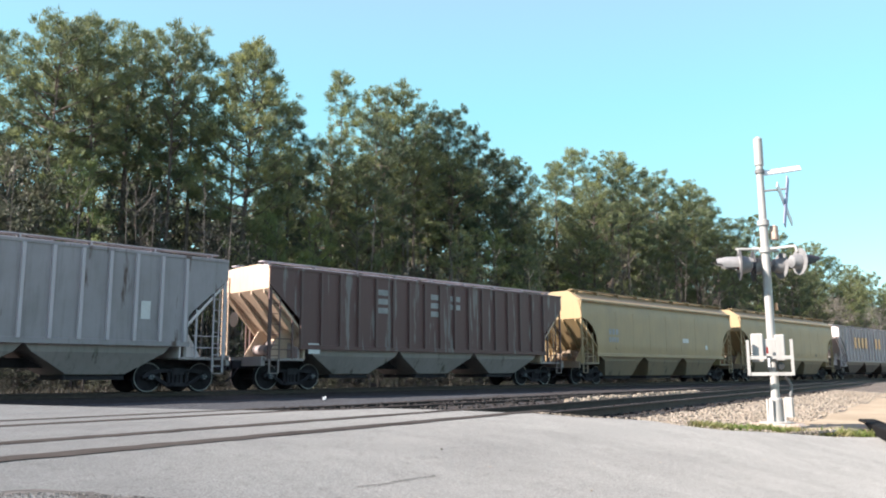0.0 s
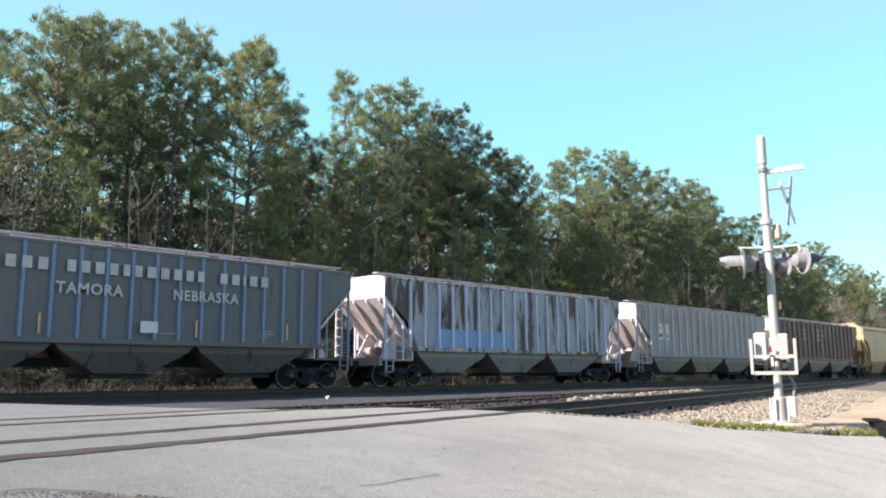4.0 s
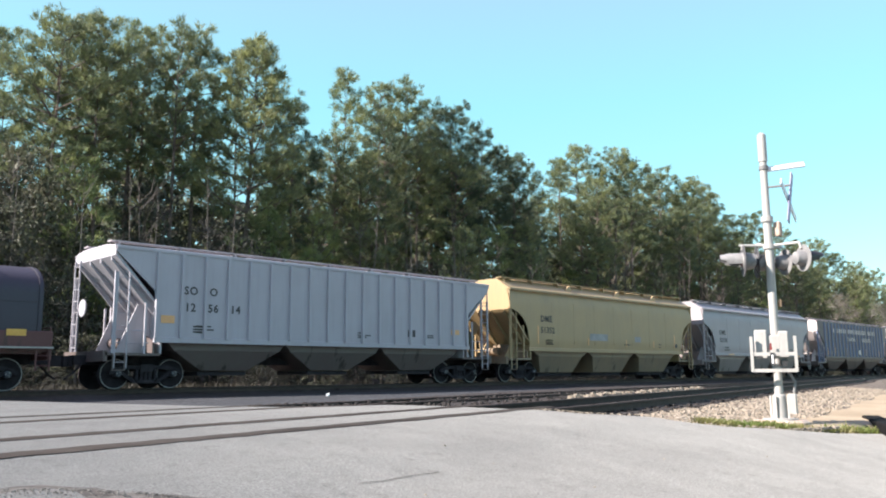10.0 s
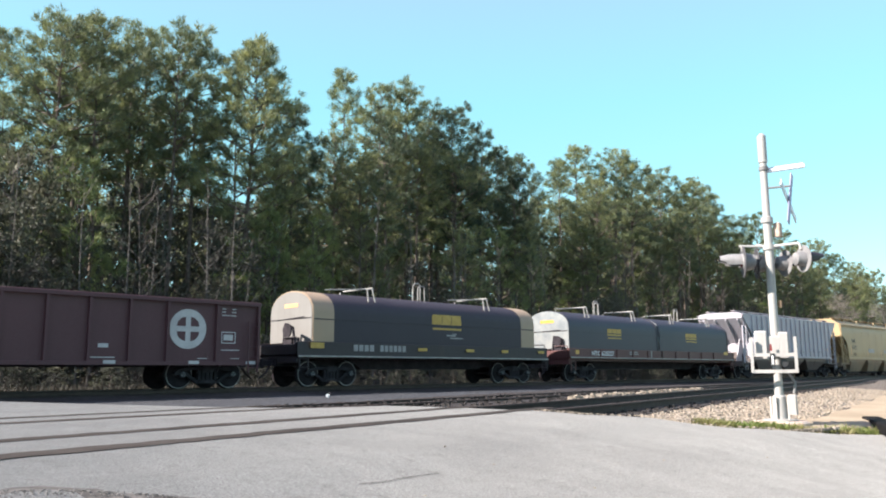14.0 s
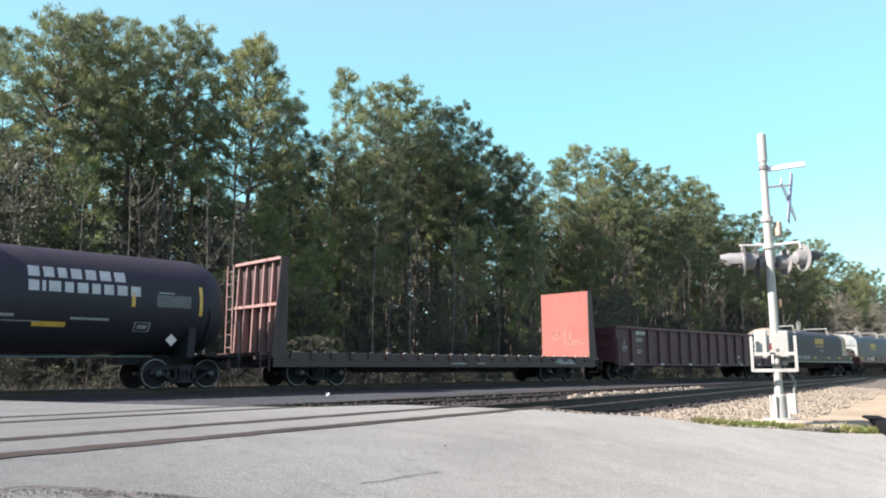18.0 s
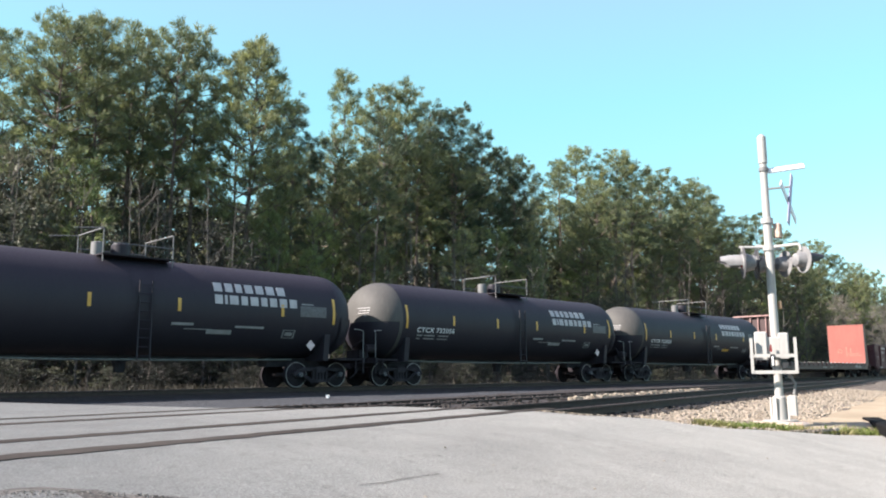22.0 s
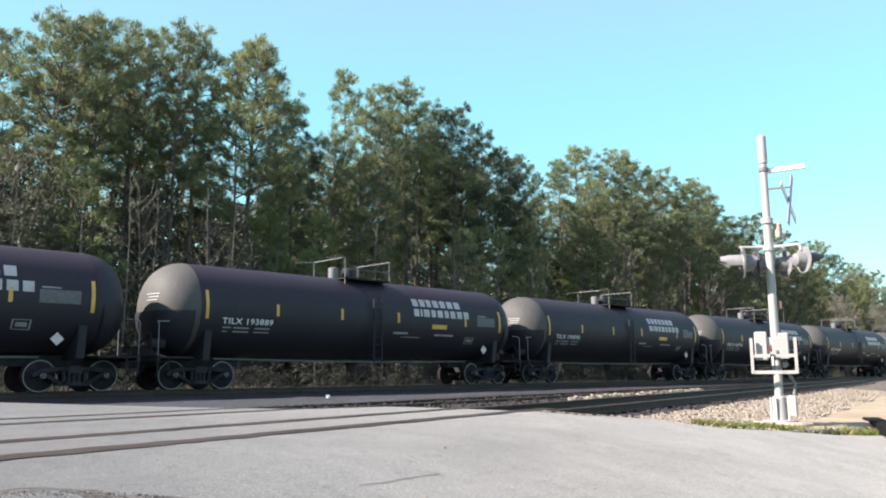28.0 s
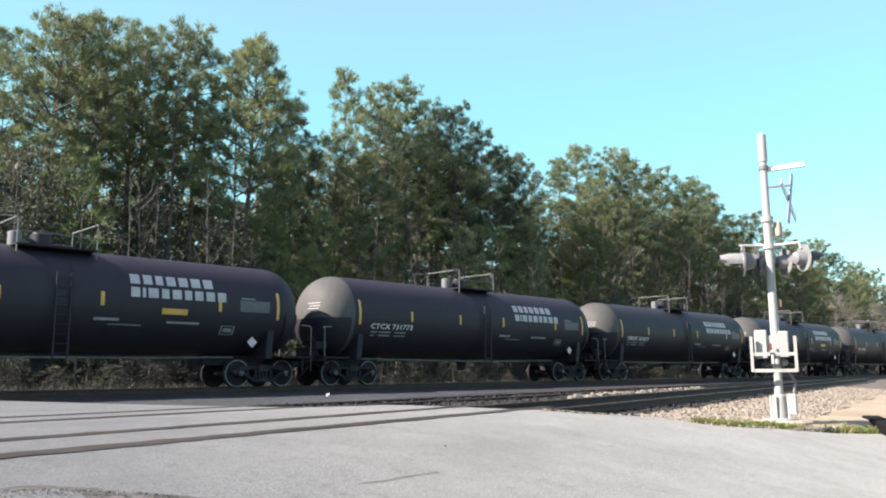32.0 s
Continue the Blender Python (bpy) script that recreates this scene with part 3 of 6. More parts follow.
    for x, y, turn, lab in ((-0.30, 0.26, 214, "grey hooded lamp"), (0.03, 0.20, 214, "grey hooded lamp"), (0.262, -0.108, 53, "hooded lamp with a pale back"), (-0.012, -0.492, 53, "hooded lamp with a pale back")):
        lamp = part("lamp", can_shape(), LAMP_SUNLIT, top, lab, smooth=True)
        lamp.matrix_basis = pose(x, y, 2.07, 0, 0, turn) @ Matrix.Scale(0.86 if turn > 90 else 0.72, 4)
        part("hood", hood_shape(), LAMP_SUNLIT if turn > 90 else BLACK_METAL, lamp, smooth=True)
        part("background", Shape().lathe([(-0.03, 0.272), (-0.022, 0.28), (-0.012, 0.272)], seg=28), DISC_GREY if turn > 90 else LAMP_SUNLIT, lamp, smooth=True)
        part("lens", Shape().lathe([(-0.05, 0.10), (-0.07, 0.06), (-0.075, 0.01)], seg=16), RED_GLASS, lamp, "dark red lens", smooth=True)
    # crossbuck, nearly edge-on, and the flat sign over it
    for turn, half, mat, lab in ((32, 0.45, WORN_WHITE, "white crossbuck board"), (-63, 0.46, SIGN_BACK, "grey back of a crossbuck board")):
        b = part("crossbuck_blade", Shape().slab(-half, half, -0.008, 0.008, -0.055, 0.055, 0.004), mat, top, lab)
        b.matrix_basis = pose(0.10, -0.32, 3.03, 0, 0, 8) @ pose(0, 0.012 if turn > 0 else -0.012, -0.05 if turn > 0 else 0, 0, turn, 0)
    part("crossbuck_bracket", Shape().bar([(0, 0, 3.22), (0.03, -0.37, 3.20)], 0.016, 6), LAMP_GREY, top)
    b = part("sign_board", Shape().slab(0, 0.62, -0.045, 0.045, -0.012, 0.012, 0.005), WORN_WHITE, top, "white board catching the sun")
    b.matrix_basis = pose(0.0, 0.0, 3.50, 62, -7, -50)
    part("band", Shape().lathe([(3.50, 0.07), (3.56, 0.07)], axis="z", seg=16), LAMP_GREY, top)
    part("band", Shape().lathe([(2.26, 0.086), (2.34, 0.086)], axis="z", seg=16), WHITE_METAL, top)
    part("bell_box", Shape().slab(0.05, 0.16, -0.16, -0.06, 2.46, 2.68, 0.015), CONCRETE, top, "cream box on the mast")
    part("tag_plate", Shape().slab(0.05, 0.09, -0.10, -0.06, 1.38, 1.49, 0.008), ORANGE, top, "orange tag")
    part("cable", Shape().bar([(-0.03, 0.05, 2.25), (-0.22, 0.14, 1.95), (-0.05, 0.06, 1.72)], 0.008, 5), BLACK_METAL, top)
    return top


def frame_shape():
    s = Shape()
    for z in (0.42, 0.66):
        s.box(-0.36, 0.36, -0.33, -0.29, z - 0.025, z + 0.025)
        s.box(-0.36, -0.32, -0.33, 0.16, z - 0.025, z + 0.025)
        s.box(0.32, 0.36, -0.33, 0.16, z - 0.025, z + 0.025)
    for x in (-0.34, 0.34):
        s.box(x - 0.024, x + 0.024, -0.34, -0.28, 0.40, 0.92)
    s.box(-0.36, 0.36, -0.1, 0.16, 0.40, 0.44)
    return s


def can_shape():
    """The can of a lamp that faces -y."""
    return Shape().lathe([(0.19, 0.05), (0.16, 0.13), (-0.02, 0.17), (-0.05, 0.15)], seg=18)


def hood_shape():
    """The hood in front of it, open below."""
    s, n, rows = Shape(), 13, []
    for w, r in ((-0.02, 0.15), (-0.26, 0.15), (-0.42, 0.12)):
        rows.append([(r * math.cos(math.pi * (-0.12 + 1.24 * i / (n - 1))), w if i not in (0, 1, n - 2, n - 1) else w * 0.75, r * math.sin(math.pi * (-0.12 + 1.24 * i / (n - 1)))) for i in range(n)])
    s.loft(rows, closed=False, caps=False)
    return s


crossing_signal()


# ---- wood ----
def crown_mesh(name, material, low, high, reach, branches, clumps, tufts, blade, seed, top_heavy=1.0, wide=0.014, strands=7, ball=(0.22, 0.48)):
    """A crown: tufts of needles in small clumps along whorled branches, with gaps between them."""
    rng = np.random.default_rng(seed)
    tri = []
    for b in range(branches):
        w = min(max((b + rng.uniform(-0.8, 0.8)) / branches, 0.0), 1.0)
        z = low + (high - low) * w
        shape = math.sin(math.pi * (0.16 + 0.78 * w) ** top_heavy) ** 0.6
        length = reach * max(shape, 0.25) * rng.choice((0.55, 0.8, 0.95, 1.15)) * rng.uniform(0.9, 1.1)
        a = b * 2.4 + rng.uniform(-0.5, 0.5)
        rise = rng.uniform(-0.3, 0.3) + 0.8 * w
        d = length * (0.3 + 0.7 * rng.random((clumps, 1)) ** 0.6)
        off = rng.normal(0, 0.10 * length + 0.16, (clumps, 3))
        centre = np.concatenate([d * math.cos(a), d * math.sin(a), z + d * rise * 0.6], 1) + off
        centre[:, 2] = np.minimum(centre[:, 2], high - 0.25 * rng.random(clumps))
        size = rng.uniform(*ball, (clumps, 1)) * (0.8 + 0.07 * reach)
        p = rng.normal(0, 1, (clumps, tufts, 3))
        p /= np.linalg.norm(p, axis=2)[:, :, None]
        at = (centre[:, None, :] + p * size[:, None, :] * rng.uniform(0.45, 1.0, (clumps, tufts, 1)) * np.array([1.1, 1.1, 0.85])).reshape(-1, 3)
        p = p.reshape(-1, 3)
        n = len(at)
        for k in range(strands):
            way = p * 0.8 + rng.normal(0, 0.6, (n, 3)) + np.array([0, 0, 0.35])
            way /= np.linalg.norm(way, axis=1)[:, None]
            side = np.cross(way, rng.normal(0, 1, (n, 3)))
            side /= np.linalg.norm(side, axis=1)[:, None] + 1e-6
            long = blade * rng.uniform(0.6, 1.3, (n, 1))
            tri.append(np.stack([at - side * wide, at + side * wide, at + way * long], 1))
    v = np.concatenate(tri).reshape(-1, 3)
    me = bpy.data.meshes.new(name)
    me.from_pydata(v.tolist(), [], np.arange(len(v)).reshape(-1, 3).tolist())
    me.materials.append(material)
    return me


def limbs_of(low, high, reach, count, seed, cone=0.0):
    """The boughs of a pine: height on the trunk, bearing, length, rise. cone 0 is a rounded crown, 1 a pointed one."""
    rng = np.random.default_rng(seed)
    out = []
    for i in range(count):
        w = ((i + rng.uniform(0, 1)) / count) ** 0.85
        rounded = (0.50 + 1.5 * w) if w < 0.3 else 0.28 + 0.67 * max(1 - ((w - 0.3) / 0.7) ** 2.4, 0)
        wide = (1 - cone) * rounded + cone * (1.0 - 0.80 * w if w > 0.12 else 0.5 + 3.3 * w)
        length = reach * wide * rng.choice((0.65, 0.85, 1.0, 1.15))
        rise = -0.12 + 0.95 * w + rng.uniform(-0.15, 0.15)
        out.append((low + (high - 0.7 - low) * w, i * 2.4 + rng.uniform(-0.4, 0.4), max(length, 0.4), rise))
    return out


def pine_crown(name, material, limbs, high, puffs, needles, seed, tall=0.26, wide=0.024, long=0.27):
    """A pine's crown: boughs that fan out and end in upswept brushes of needles, with gaps between the boughs."""
    rng = np.random.default_rng(seed)
    at, axis = [], []
    for z, a, length, rise in limbs:
        n = max(4, int(puffs * (0.35 + length)))
        fan = rng.normal(0, 0.22, n)
        d = length * (0.25 + 0.75 * rng.random(n) ** 0.5)
        up = rise * d * 0.6 + 0.34 * d * d / max(length, 0.5)
        spread = 0.08 + 0.07 * length
        at.append(np.stack([d * np.cos(a + fan), d * np.sin(a + fan), z + up + np.abs(rng.normal(0, spread, n)) - 0.15], 1) + rng.normal(0, 0.09, (n, 3)))
        way = np.stack([np.cos(a + fan) * 0.75, np.sin(a + fan) * 0.75, np.full(n, 0.75 + 0.3 * rise)], 1) + rng.normal(0, 0.35, (n, 3))
        axis.append(way / np.linalg.norm(way, axis=1)[:, None])
    n = 16
    at.append(np.stack([rng.normal(0, 0.28, n), rng.normal(0, 0.28, n), high - 1.9 * rng.random(n) - tall], 1))
    axis.append(np.tile([0.0, 0.0, 1.0], (n, 1)))
    at, axis = np.concatenate(at), np.concatenate(axis)
    size = np.repeat(rng.uniform(0.7, 1.25, (len(at), 1)), needles, 0)
    at, axis = np.repeat(at, needles, 0), np.repeat(axis, needles, 0)
    n = len(at)
    out = rng.normal(0, 1, (n, 3))
    out -= axis * np.sum(out * axis, 1)[:, None]
    out /= np.linalg.norm(out, axis=1)[:, None] + 1e-6
    up = rng.random((n, 1))
    root = at + axis * up * tall * size + out * 0.03
    root += out * (0.05 + 0.10 * np.sin(3.1 * up)) * size
    way = out * 0.45 + axis * 0.9 + rng.normal(0, 0.25, (n, 3))
    way /= np.linalg.norm(way, axis=1)[:, None]
    side = np.cross(way, out + 0.7 * axis * up + rng.normal(0, 0.22, (n, 3)))
    side /= np.linalg.norm(side, axis=1)[:, None] + 1e-6
    side *= wide * rng.uniform(0.7, 1.3, (n, 1))
    v = np.stack([root - side, root + side, root + way * long * size * rng.uniform(0.75, 1.2, (n, 1))], 1).reshape(-1, 3)
    me = bpy.data.meshes.new(name)
    me.from_pydata(v.tolist(), [], np.arange(len(v)).reshape(-1, 3).tolist())
    me.materials.append(material)
    return me


def pine_trunk(name, height, radius, limbs, seed, stubs=10):
    """A pine's stem, slightly bent, with its boughs and a few dead stubs below the crown."""
    rng = random.Random(seed)
    s = Shape()
    lean = rng.uniform(0, 6.28)
    pts = [(0.12 * math.sin(w * 2.5 + lean) * w, 0.12 * math.cos(w * 2.1 + lean) * w, height * w) for w in [i / 7 for i in range(8)]]
    for i in range(7):
        s.rod(pts[i], pts[i + 1], radius * (1 - i / 7.6) * (1.35 if i == 0 else 1.0), 7, radius * (1 - (i + 1) / 7.6))
    for z, a, length, rise in limbs:
        thick = 0.018 + 0.014 * length
        mid, tip = length * 0.55, length * 0.92
        p, q, r = (0, 0, z), (mid * math.cos(a), mid * math.sin(a), z + rise * mid * 0.6 + 0.34 * mid * mid / max(length, 0.5)), (tip * math.cos(a), tip * math.sin(a), z + rise * tip * 0.6 + 0.34 * tip * tip / max(length, 0.5))
        s.rod(p, q, thick, 4, thick * 0.7).rod(q, r, thick * 0.7, 3, thick * 0.3)
    first = min(l[0] for l in limbs)
    for i in range(stubs):
        z, a, d = first * rng.uniform(0.45, 1.0), rng.random() * 6.28, rng.uniform(0.3, 1.3)
        s.rod((0, 0, z), (d * math.cos(a), d * math.sin(a), z + d * rng.uniform(-0.2, 0.4)), 0.02, 3, 0.008)
    return s.mesh(name, BARK)


def pine(label, high, low, reach, count, puffs, needles, seed, cone=0.0, radius=0.19, material=None, **size):
    limbs = limbs_of(low, high, reach, count, seed, cone)
    return tree_kind(pine_trunk("pine_trunk", high - 0.5, radius, limbs, seed), pine_crown("pine_crown", material or NEEDLES, limbs, high, puffs, needles, seed, **size), label)


def trunk_mesh(name, height, radius, seed, limbs=14, bare=0.35, material=None, reach=2.2, twigs=0, steep=1.0):
    rng = random.Random(seed)
    s = Shape()
    pts, lean = [], rng.uniform(0, 6.28)
    for i in range(7):
        w = i / 6
        pts.append((0.25 * math.sin(w * 2.5 + lean) * w, 0.25 * math.cos(w * 2.1 + lean) * w, height * w))
    for i in range(6):
        r0, r1 = radius * (1 - i / 6.6), radius * (1 - (i + 1) / 6.6)
        if i == 0:
            r0 *= 1.35
        s.rod(pts[i], pts[i + 1], r0, 8, r1)
    for i in range(limbs):
        w = bare + (0.95 - bare) * rng.random()
        z, a = height * w, rng.random() * 6.28
        ln = reach * rng.uniform(0.4, 1.0) * (1.15 - w * 0.6)
        base = (pts[int(w * 6)][0], pts[int(w * 6)][1], z)
        mid = (base[0] + ln * 0.6 * math.cos(a), base[1] + ln * 0.6 * math.sin(a), z + ln * 0.22 * steep)
        tip = (base[0] + ln * math.cos(a + 0.2), base[1] + ln * math.sin(a + 0.2), z + ln * 0.5 * steep)
        thick = radius * 0.28
        s.rod(base, mid, thick, 4, thick * 0.7).rod(mid, tip, thick * 0.7, 4, thick * 0.25)
        for j in range(twigs):
            u, e = rng.random(), a + rng.uniform(-1.1, 1.1)
            p = tuple(m_ + (t_ - m_) * u for m_, t_ in zip(mid if j % 2 else base, tip if j % 2 else mid))
            h = ln * rng.uniform(0.25, 0.5)
            s.rod(p, (p[0] + h * math.cos(e), p[1] + h * math.sin(e), p[2] + h * rng.uniform(0.1, 0.9)), thick * 0.35, 3, thick * 0.12)
    return s.mesh(name, material or BARK)


def tree_kind(trunk, crown, label, category="pine tree", name="pine_tree"):
    top = thing(name, label, category, "trees of the wood")
    part("trunk", trunk, None, top)
    if crown:
        part("crown", crown, None, top)
    return top


# unit trees are 21.6 m tall; each stands in the wood at its own size
PINE_LABEL = "tall loblolly pine with a clumped green crown and bare lower trunk"
PINES = [pine(PINE_LABEL, 21.6, low, reach, count, 6.6, 28, 11 + k, cone) for k, (low, reach, count, cone) in enumerate(((10.8, 2.7, 34, 0.1), (12.0, 2.4, 32, 0.3), (10.0, 3.3, 38, 0.0), (10.5, 2.2, 34, 0.45)))]
SHADED_PINES = [pine("tall loblolly pine with a dense clumped crown, shade painted into its needles", 21.6, low, reach, 40, 7.5, 26, 51 + k, 0.15, 0.2, NEEDLES_SHADED) for k, (low, reach) in enumerate(((9.0, 3.0), (9.8, 2.6)))]
CONE = pine("broad pointed pine with upswept boughs over a bare trunk", 21.6, 8.6, 3.9, 66, 8.5, 28, 16, 0.75, 0.24)
SLIM = pine("tall slender pine with a small crown on a bare trunk", 21.6, 15.4, 1.3, 24, 7.0, 24, 17, 0.35, 0.13)
INNER = [pine(PINE_LABEL, 21.6, low, reach, 30, 4.2, 15, 31 + k, cone, tall=0.4, wide=0.042, long=0.36) for k, (low, reach, cone) in enumerate(((8.5, 3.0, 0.1), (10.5, 2.7, 0.3), (7.5, 3.3, 0.0)))]
YOUNG = [pine("young pine with yellow-green needles at the wood's edge" if k else "young dark green pine at the wood's edge", 10.8, 1.5, reach, 30, 5.4, 22, 60 + k, 0.6, 0.10, NEEDLES_PALE if k else NEEDLES)
         for k, reach in enumerate((2.0, 2.2))]
LEAFY = [tree_kind(trunk_mesh("tree_trunk", 7.0, 0.09, 80 + k, 14, 0.1, BRANCH, 1.8, 0, 2.2), crown_mesh("leafy_crown", LEAVES if k else SHADED_BRUSH, 0.4, 7.4, 2.4, 26, 6, 8, 0.17 if k else 0.42, 90 + k, 0.6, 0.05 if k else 0.022, 3), "broadleaved tree with sparse dull winter leaves" if k else "tangled brown winter brush with dry twigs", "tree", "broadleaved_tree")
         for k in range(2)]
SAPLING = [tree_kind(trunk_mesh("sapling_trunk", 8.0, 0.045, 140 + k, 8, 0.35, TWIG, 1.0, 2, 2.6), None, "thin pale bare sapling", "tree", "bare_tree") for k in range(3)]
BARE = [tree_kind(trunk_mesh("bare_trunk", 9.0, 0.06, 120 + k, 30, 0.2, BRANCH, 2.2, 5, 2.4), None, "bare grey winter tree with thin twigs", "tree", "bare_tree") for k in range(3)]
PALE_BARE = tree_kind(trunk_mesh("bare_trunk", 8.6, 0.09, 131, 16, 0.15, TWIG, 2.0, 3, 2.2), crown_mesh("twig_crown", PALE_BRUSH, 0.8, 9.2, 2.8, 30, 6, 6, 0.55, 133, 0.6, 0.012, 3), "bare grey winter tree with a dense haze of twigs", "tree", "bare_tree")
placed = set()


def plant(kind, x, y, tall, full, turn=None, wide=1.0):
    m = pose(x, y, ground_z(x, y) - 0.1, random.uniform(-2, 2), random.uniform(-2, 2), random.uniform(0, 360) if turn is None else turn)
    f = tall / full
    if kind in placed:
        ob = copy_thing(kind, m)
    else:
        ob = kind
        ob.matrix_basis = m
        placed.add(kind)
    ob.scale = (f * wide, f * wide, f)
    return ob


SWAYING = []
# the trees that make the skyline: place along the wood, depth, height, kind (4 the broad pointed one, 5 the slender
# one, 6 and 7 the ones with shade in their colour)
NEAR_TOPS = ((12.9, 47, 19.6, 1), (14.3, 44, 20.3, 2), (16.5, 46, 21.0, 0), (17.3, 44, 21.0, 1), (19.6, 46, 21.9, 3), (21.6, 48, 22.7, 1), (21.4, 44, 21.8, 0), (23.3, 45, 22.3, 3), (25.0, 42, 21.9, 4), (29.7, 44, 19.1, 7),
             (38.3, 50, 25.7, 5), (33.3, 44, 17.6, 2), (38.8, 46, 23.1, 1), (41.1, 45, 23.3, 0), (37.7, 43, 20.0, 6), (44.8, 46, 23.3, 7), (46.3, 45, 23.0, 6), (49.2, 45, 22.0, 6), (53.5, 46, 20.9, 7), (58.4, 47, 21.4, 7))
FAR_TOPS = ((52.7, 44, 18.2, 6), (64.6, 48, 21.9, 3), (67.1, 47, 24.4, 1), (70.7, 46, 24.2, 0), (72.6, 45, 22.9, 2), (62.2, 42, 18.7, 2), (80.7, 46, 23.8, 0), (83.5, 45, 22.4, 2), (90.2, 46, 24.5, 1), (94.7, 46, 22.8, 3),
            (99.0, 46, 20.9, 0), (109.7, 47, 23.0, 1), (119.2, 48, 22.0, 2), (120.9, 46, 19.8, 0), (133.3, 48, 21.9, 1), (136.0, 46, 19.4, 2), (144.9, 46, 19.1, 0), (155.1, 46, 18.5, 2), (168.6, 46, 17.9, 1))
KINDS = (*PINES, CONE, SLIM, *SHADED_PINES)
for x, y, tall, k in NEAR_TOPS + FAR_TOPS:
    SWAYING.append((plant(KINDS[k], x, y, tall - (0.1 if x < 24 else 0.45), 21.6, wide=1.0 if x < 60 else 1.15), 0.45 if k == 5 else 0.2))
ROOF = sorted((x / y, tall / math.hypot(x, y)) for x, y, tall, k in NEAR_TOPS + FAR_TOPS if k != 5)


def roof(x, y):
    """How tall a tree at x, y may be without standing over the skyline."""
    b = x / y
    near = [h for q, h in ROOF if abs(q - b) < 0.05 + 0.02 * b] or [h for q, h in sorted(ROOF, key=lambda r: abs(r[0] - b))[:2]]
    return min(near) * math.hypot(x, y)


rng = random.Random(5)
for i in range(84):
    x = 6 + 186 * ((i + rng.random()) / 84) ** 1.1
    y = rng.choice((47, 49, 51, 53, 56, 60)) + rng.uniform(-1, 1)
    tall = min(roof(x, y) * rng.uniform(0.72, 0.90), 24.0)
    plant(INNER[rng.randrange(3)], x, y, tall, 21.6, wide=rng.uniform(0.9, 1.2) * 22 / max(tall, 16))
for i in range(30):
    # the close stand further along
    x = 36 + 70 * (i + rng.random()) / 30
    y = rng.uniform(47, 56)
    if 1.06 < x / y < 1.32:
        continue
    plant(INNER[1], x, y, roof(x, y) * rng.uniform(0.68, 0.88), 21.6, wide=1.15)
for i in range(20):
    # lower pines that fill the wood's face further along
    x = 27 + 130 * ((i + rng.random()) / 20) ** 1.1
    plant(PINES[rng.choice((0, 2, 3))], x, rng.uniform(41.5, 44), rng.uniform(13.5, 18.0) * min(1, roof(x, 43) / 19), 21.6, wide=1.2)
# unseen pines added left of the view, sparse and low to let sun through
for i in range(13):
    plant(INNER[rng.randrange(3)], -42 + 3.5 * i + rng.random(), rng.uniform(40, 56), rng.uniform(14, 18), 21.6)
for i in range(36):
    x = 8 + 150 * ((i + rng.random()) / 36) ** 1.1
    plant(YOUNG[rng.randrange(2)], x, rng.uniform(39.5, 45), rng.uniform(5.5, 9.0) if 16.5 < x < 25 else rng.uniform(7.0, 12.5), 10.8)
for x, y, tall in ((26.3, 41, 10.8), (24.2, 41, 8.6), (15.8, 42.5, 12.5), (28.8, 40, 8.6)):
    plant(YOUNG[1], x, y, tall, 10.8)
for x, y, tall in ((10.6, 42, 10.8), (12.4, 41, 11.4), (13.9, 42.5, 10.2), (11.6, 39.5, 8.5)):
    plant(LEAFY[1], x, y, tall, 7.3, wide=0.85)
for i in range(60):
    x = 7 + 150 * ((i + rng.random()) / 60) ** 1.1
    plant(LEAFY[rng.randrange(2)], x, rng.uniform(37, 44), rng.uniform(3.5, 8.5), 7.3)
for i in range(76):
    x = 8 + 110 * ((i + rng.random()) / 76) ** 1.1
    plant(SAPLING[rng.randrange(3)], x, rng.uniform(35, 43), rng.uniform(6, 12), 8.0)
for i in range(14):
    plant(LEAFY[1], 8 + 1.7 * i + rng.random(), rng.uniform(44, 51), rng.uniform(9, 12.5), 7.3, wide=0.85)
for x, y, tall in ((97, 32.5, 9.2), (106, 31, 8.6)):
    plant(PALE_BARE, x, y, tall, 9.0)
for x, y, tall in ((33.0, 49, 15.5), (35.5, 51, 17.0), (37.2, 47, 13.5), (43.5, 50, 16.0)):
    plant(YOUNG[0], x, y, tall, 10.8, wide=0.8)
for i in range(34):
    # the middle storey between the trunks, with a clearing
    x, y = 7 + 130 * ((i + rng.random()) / 34) ** 1.1, rng.uniform(49, 62)
    if not 1.06 < x / y < 1.32:
        plant(LEAFY[1] if i % 3 else YOUNG[0], x, y, rng.uniform(10, 14), 7.3 if i % 3 else 10.8, wide=0.8)
for i in range(40):
    x = 8 + 150 * ((i + rng.random()) / 40) ** 1.1
    plant(BARE[rng.randrange(3)], x, rng.uniform(36.5, 46), rng.uniform(5, 12), 9.0)
for i in range(60):
    x = 6 + 120 * ((i + rng.random()) / 70) ** 1.1
    plant(LEAFY[rng.randrange(2)], x, rng.uniform(32.5, 37), rng.uniform(1.2, 2.8), 7.3, wide=2.2)
for i in range(44):
    x = 6 + 175 * ((i + rng.random()) / 44) ** 1.1
    plant(LEAFY[rng.randrange(2)], x, rng.uniform(47, 66), rng.uniform(5, 9), 7.3, wide=1.7)


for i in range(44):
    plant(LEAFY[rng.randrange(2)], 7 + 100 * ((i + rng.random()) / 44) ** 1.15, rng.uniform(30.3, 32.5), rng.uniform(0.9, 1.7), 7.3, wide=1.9)


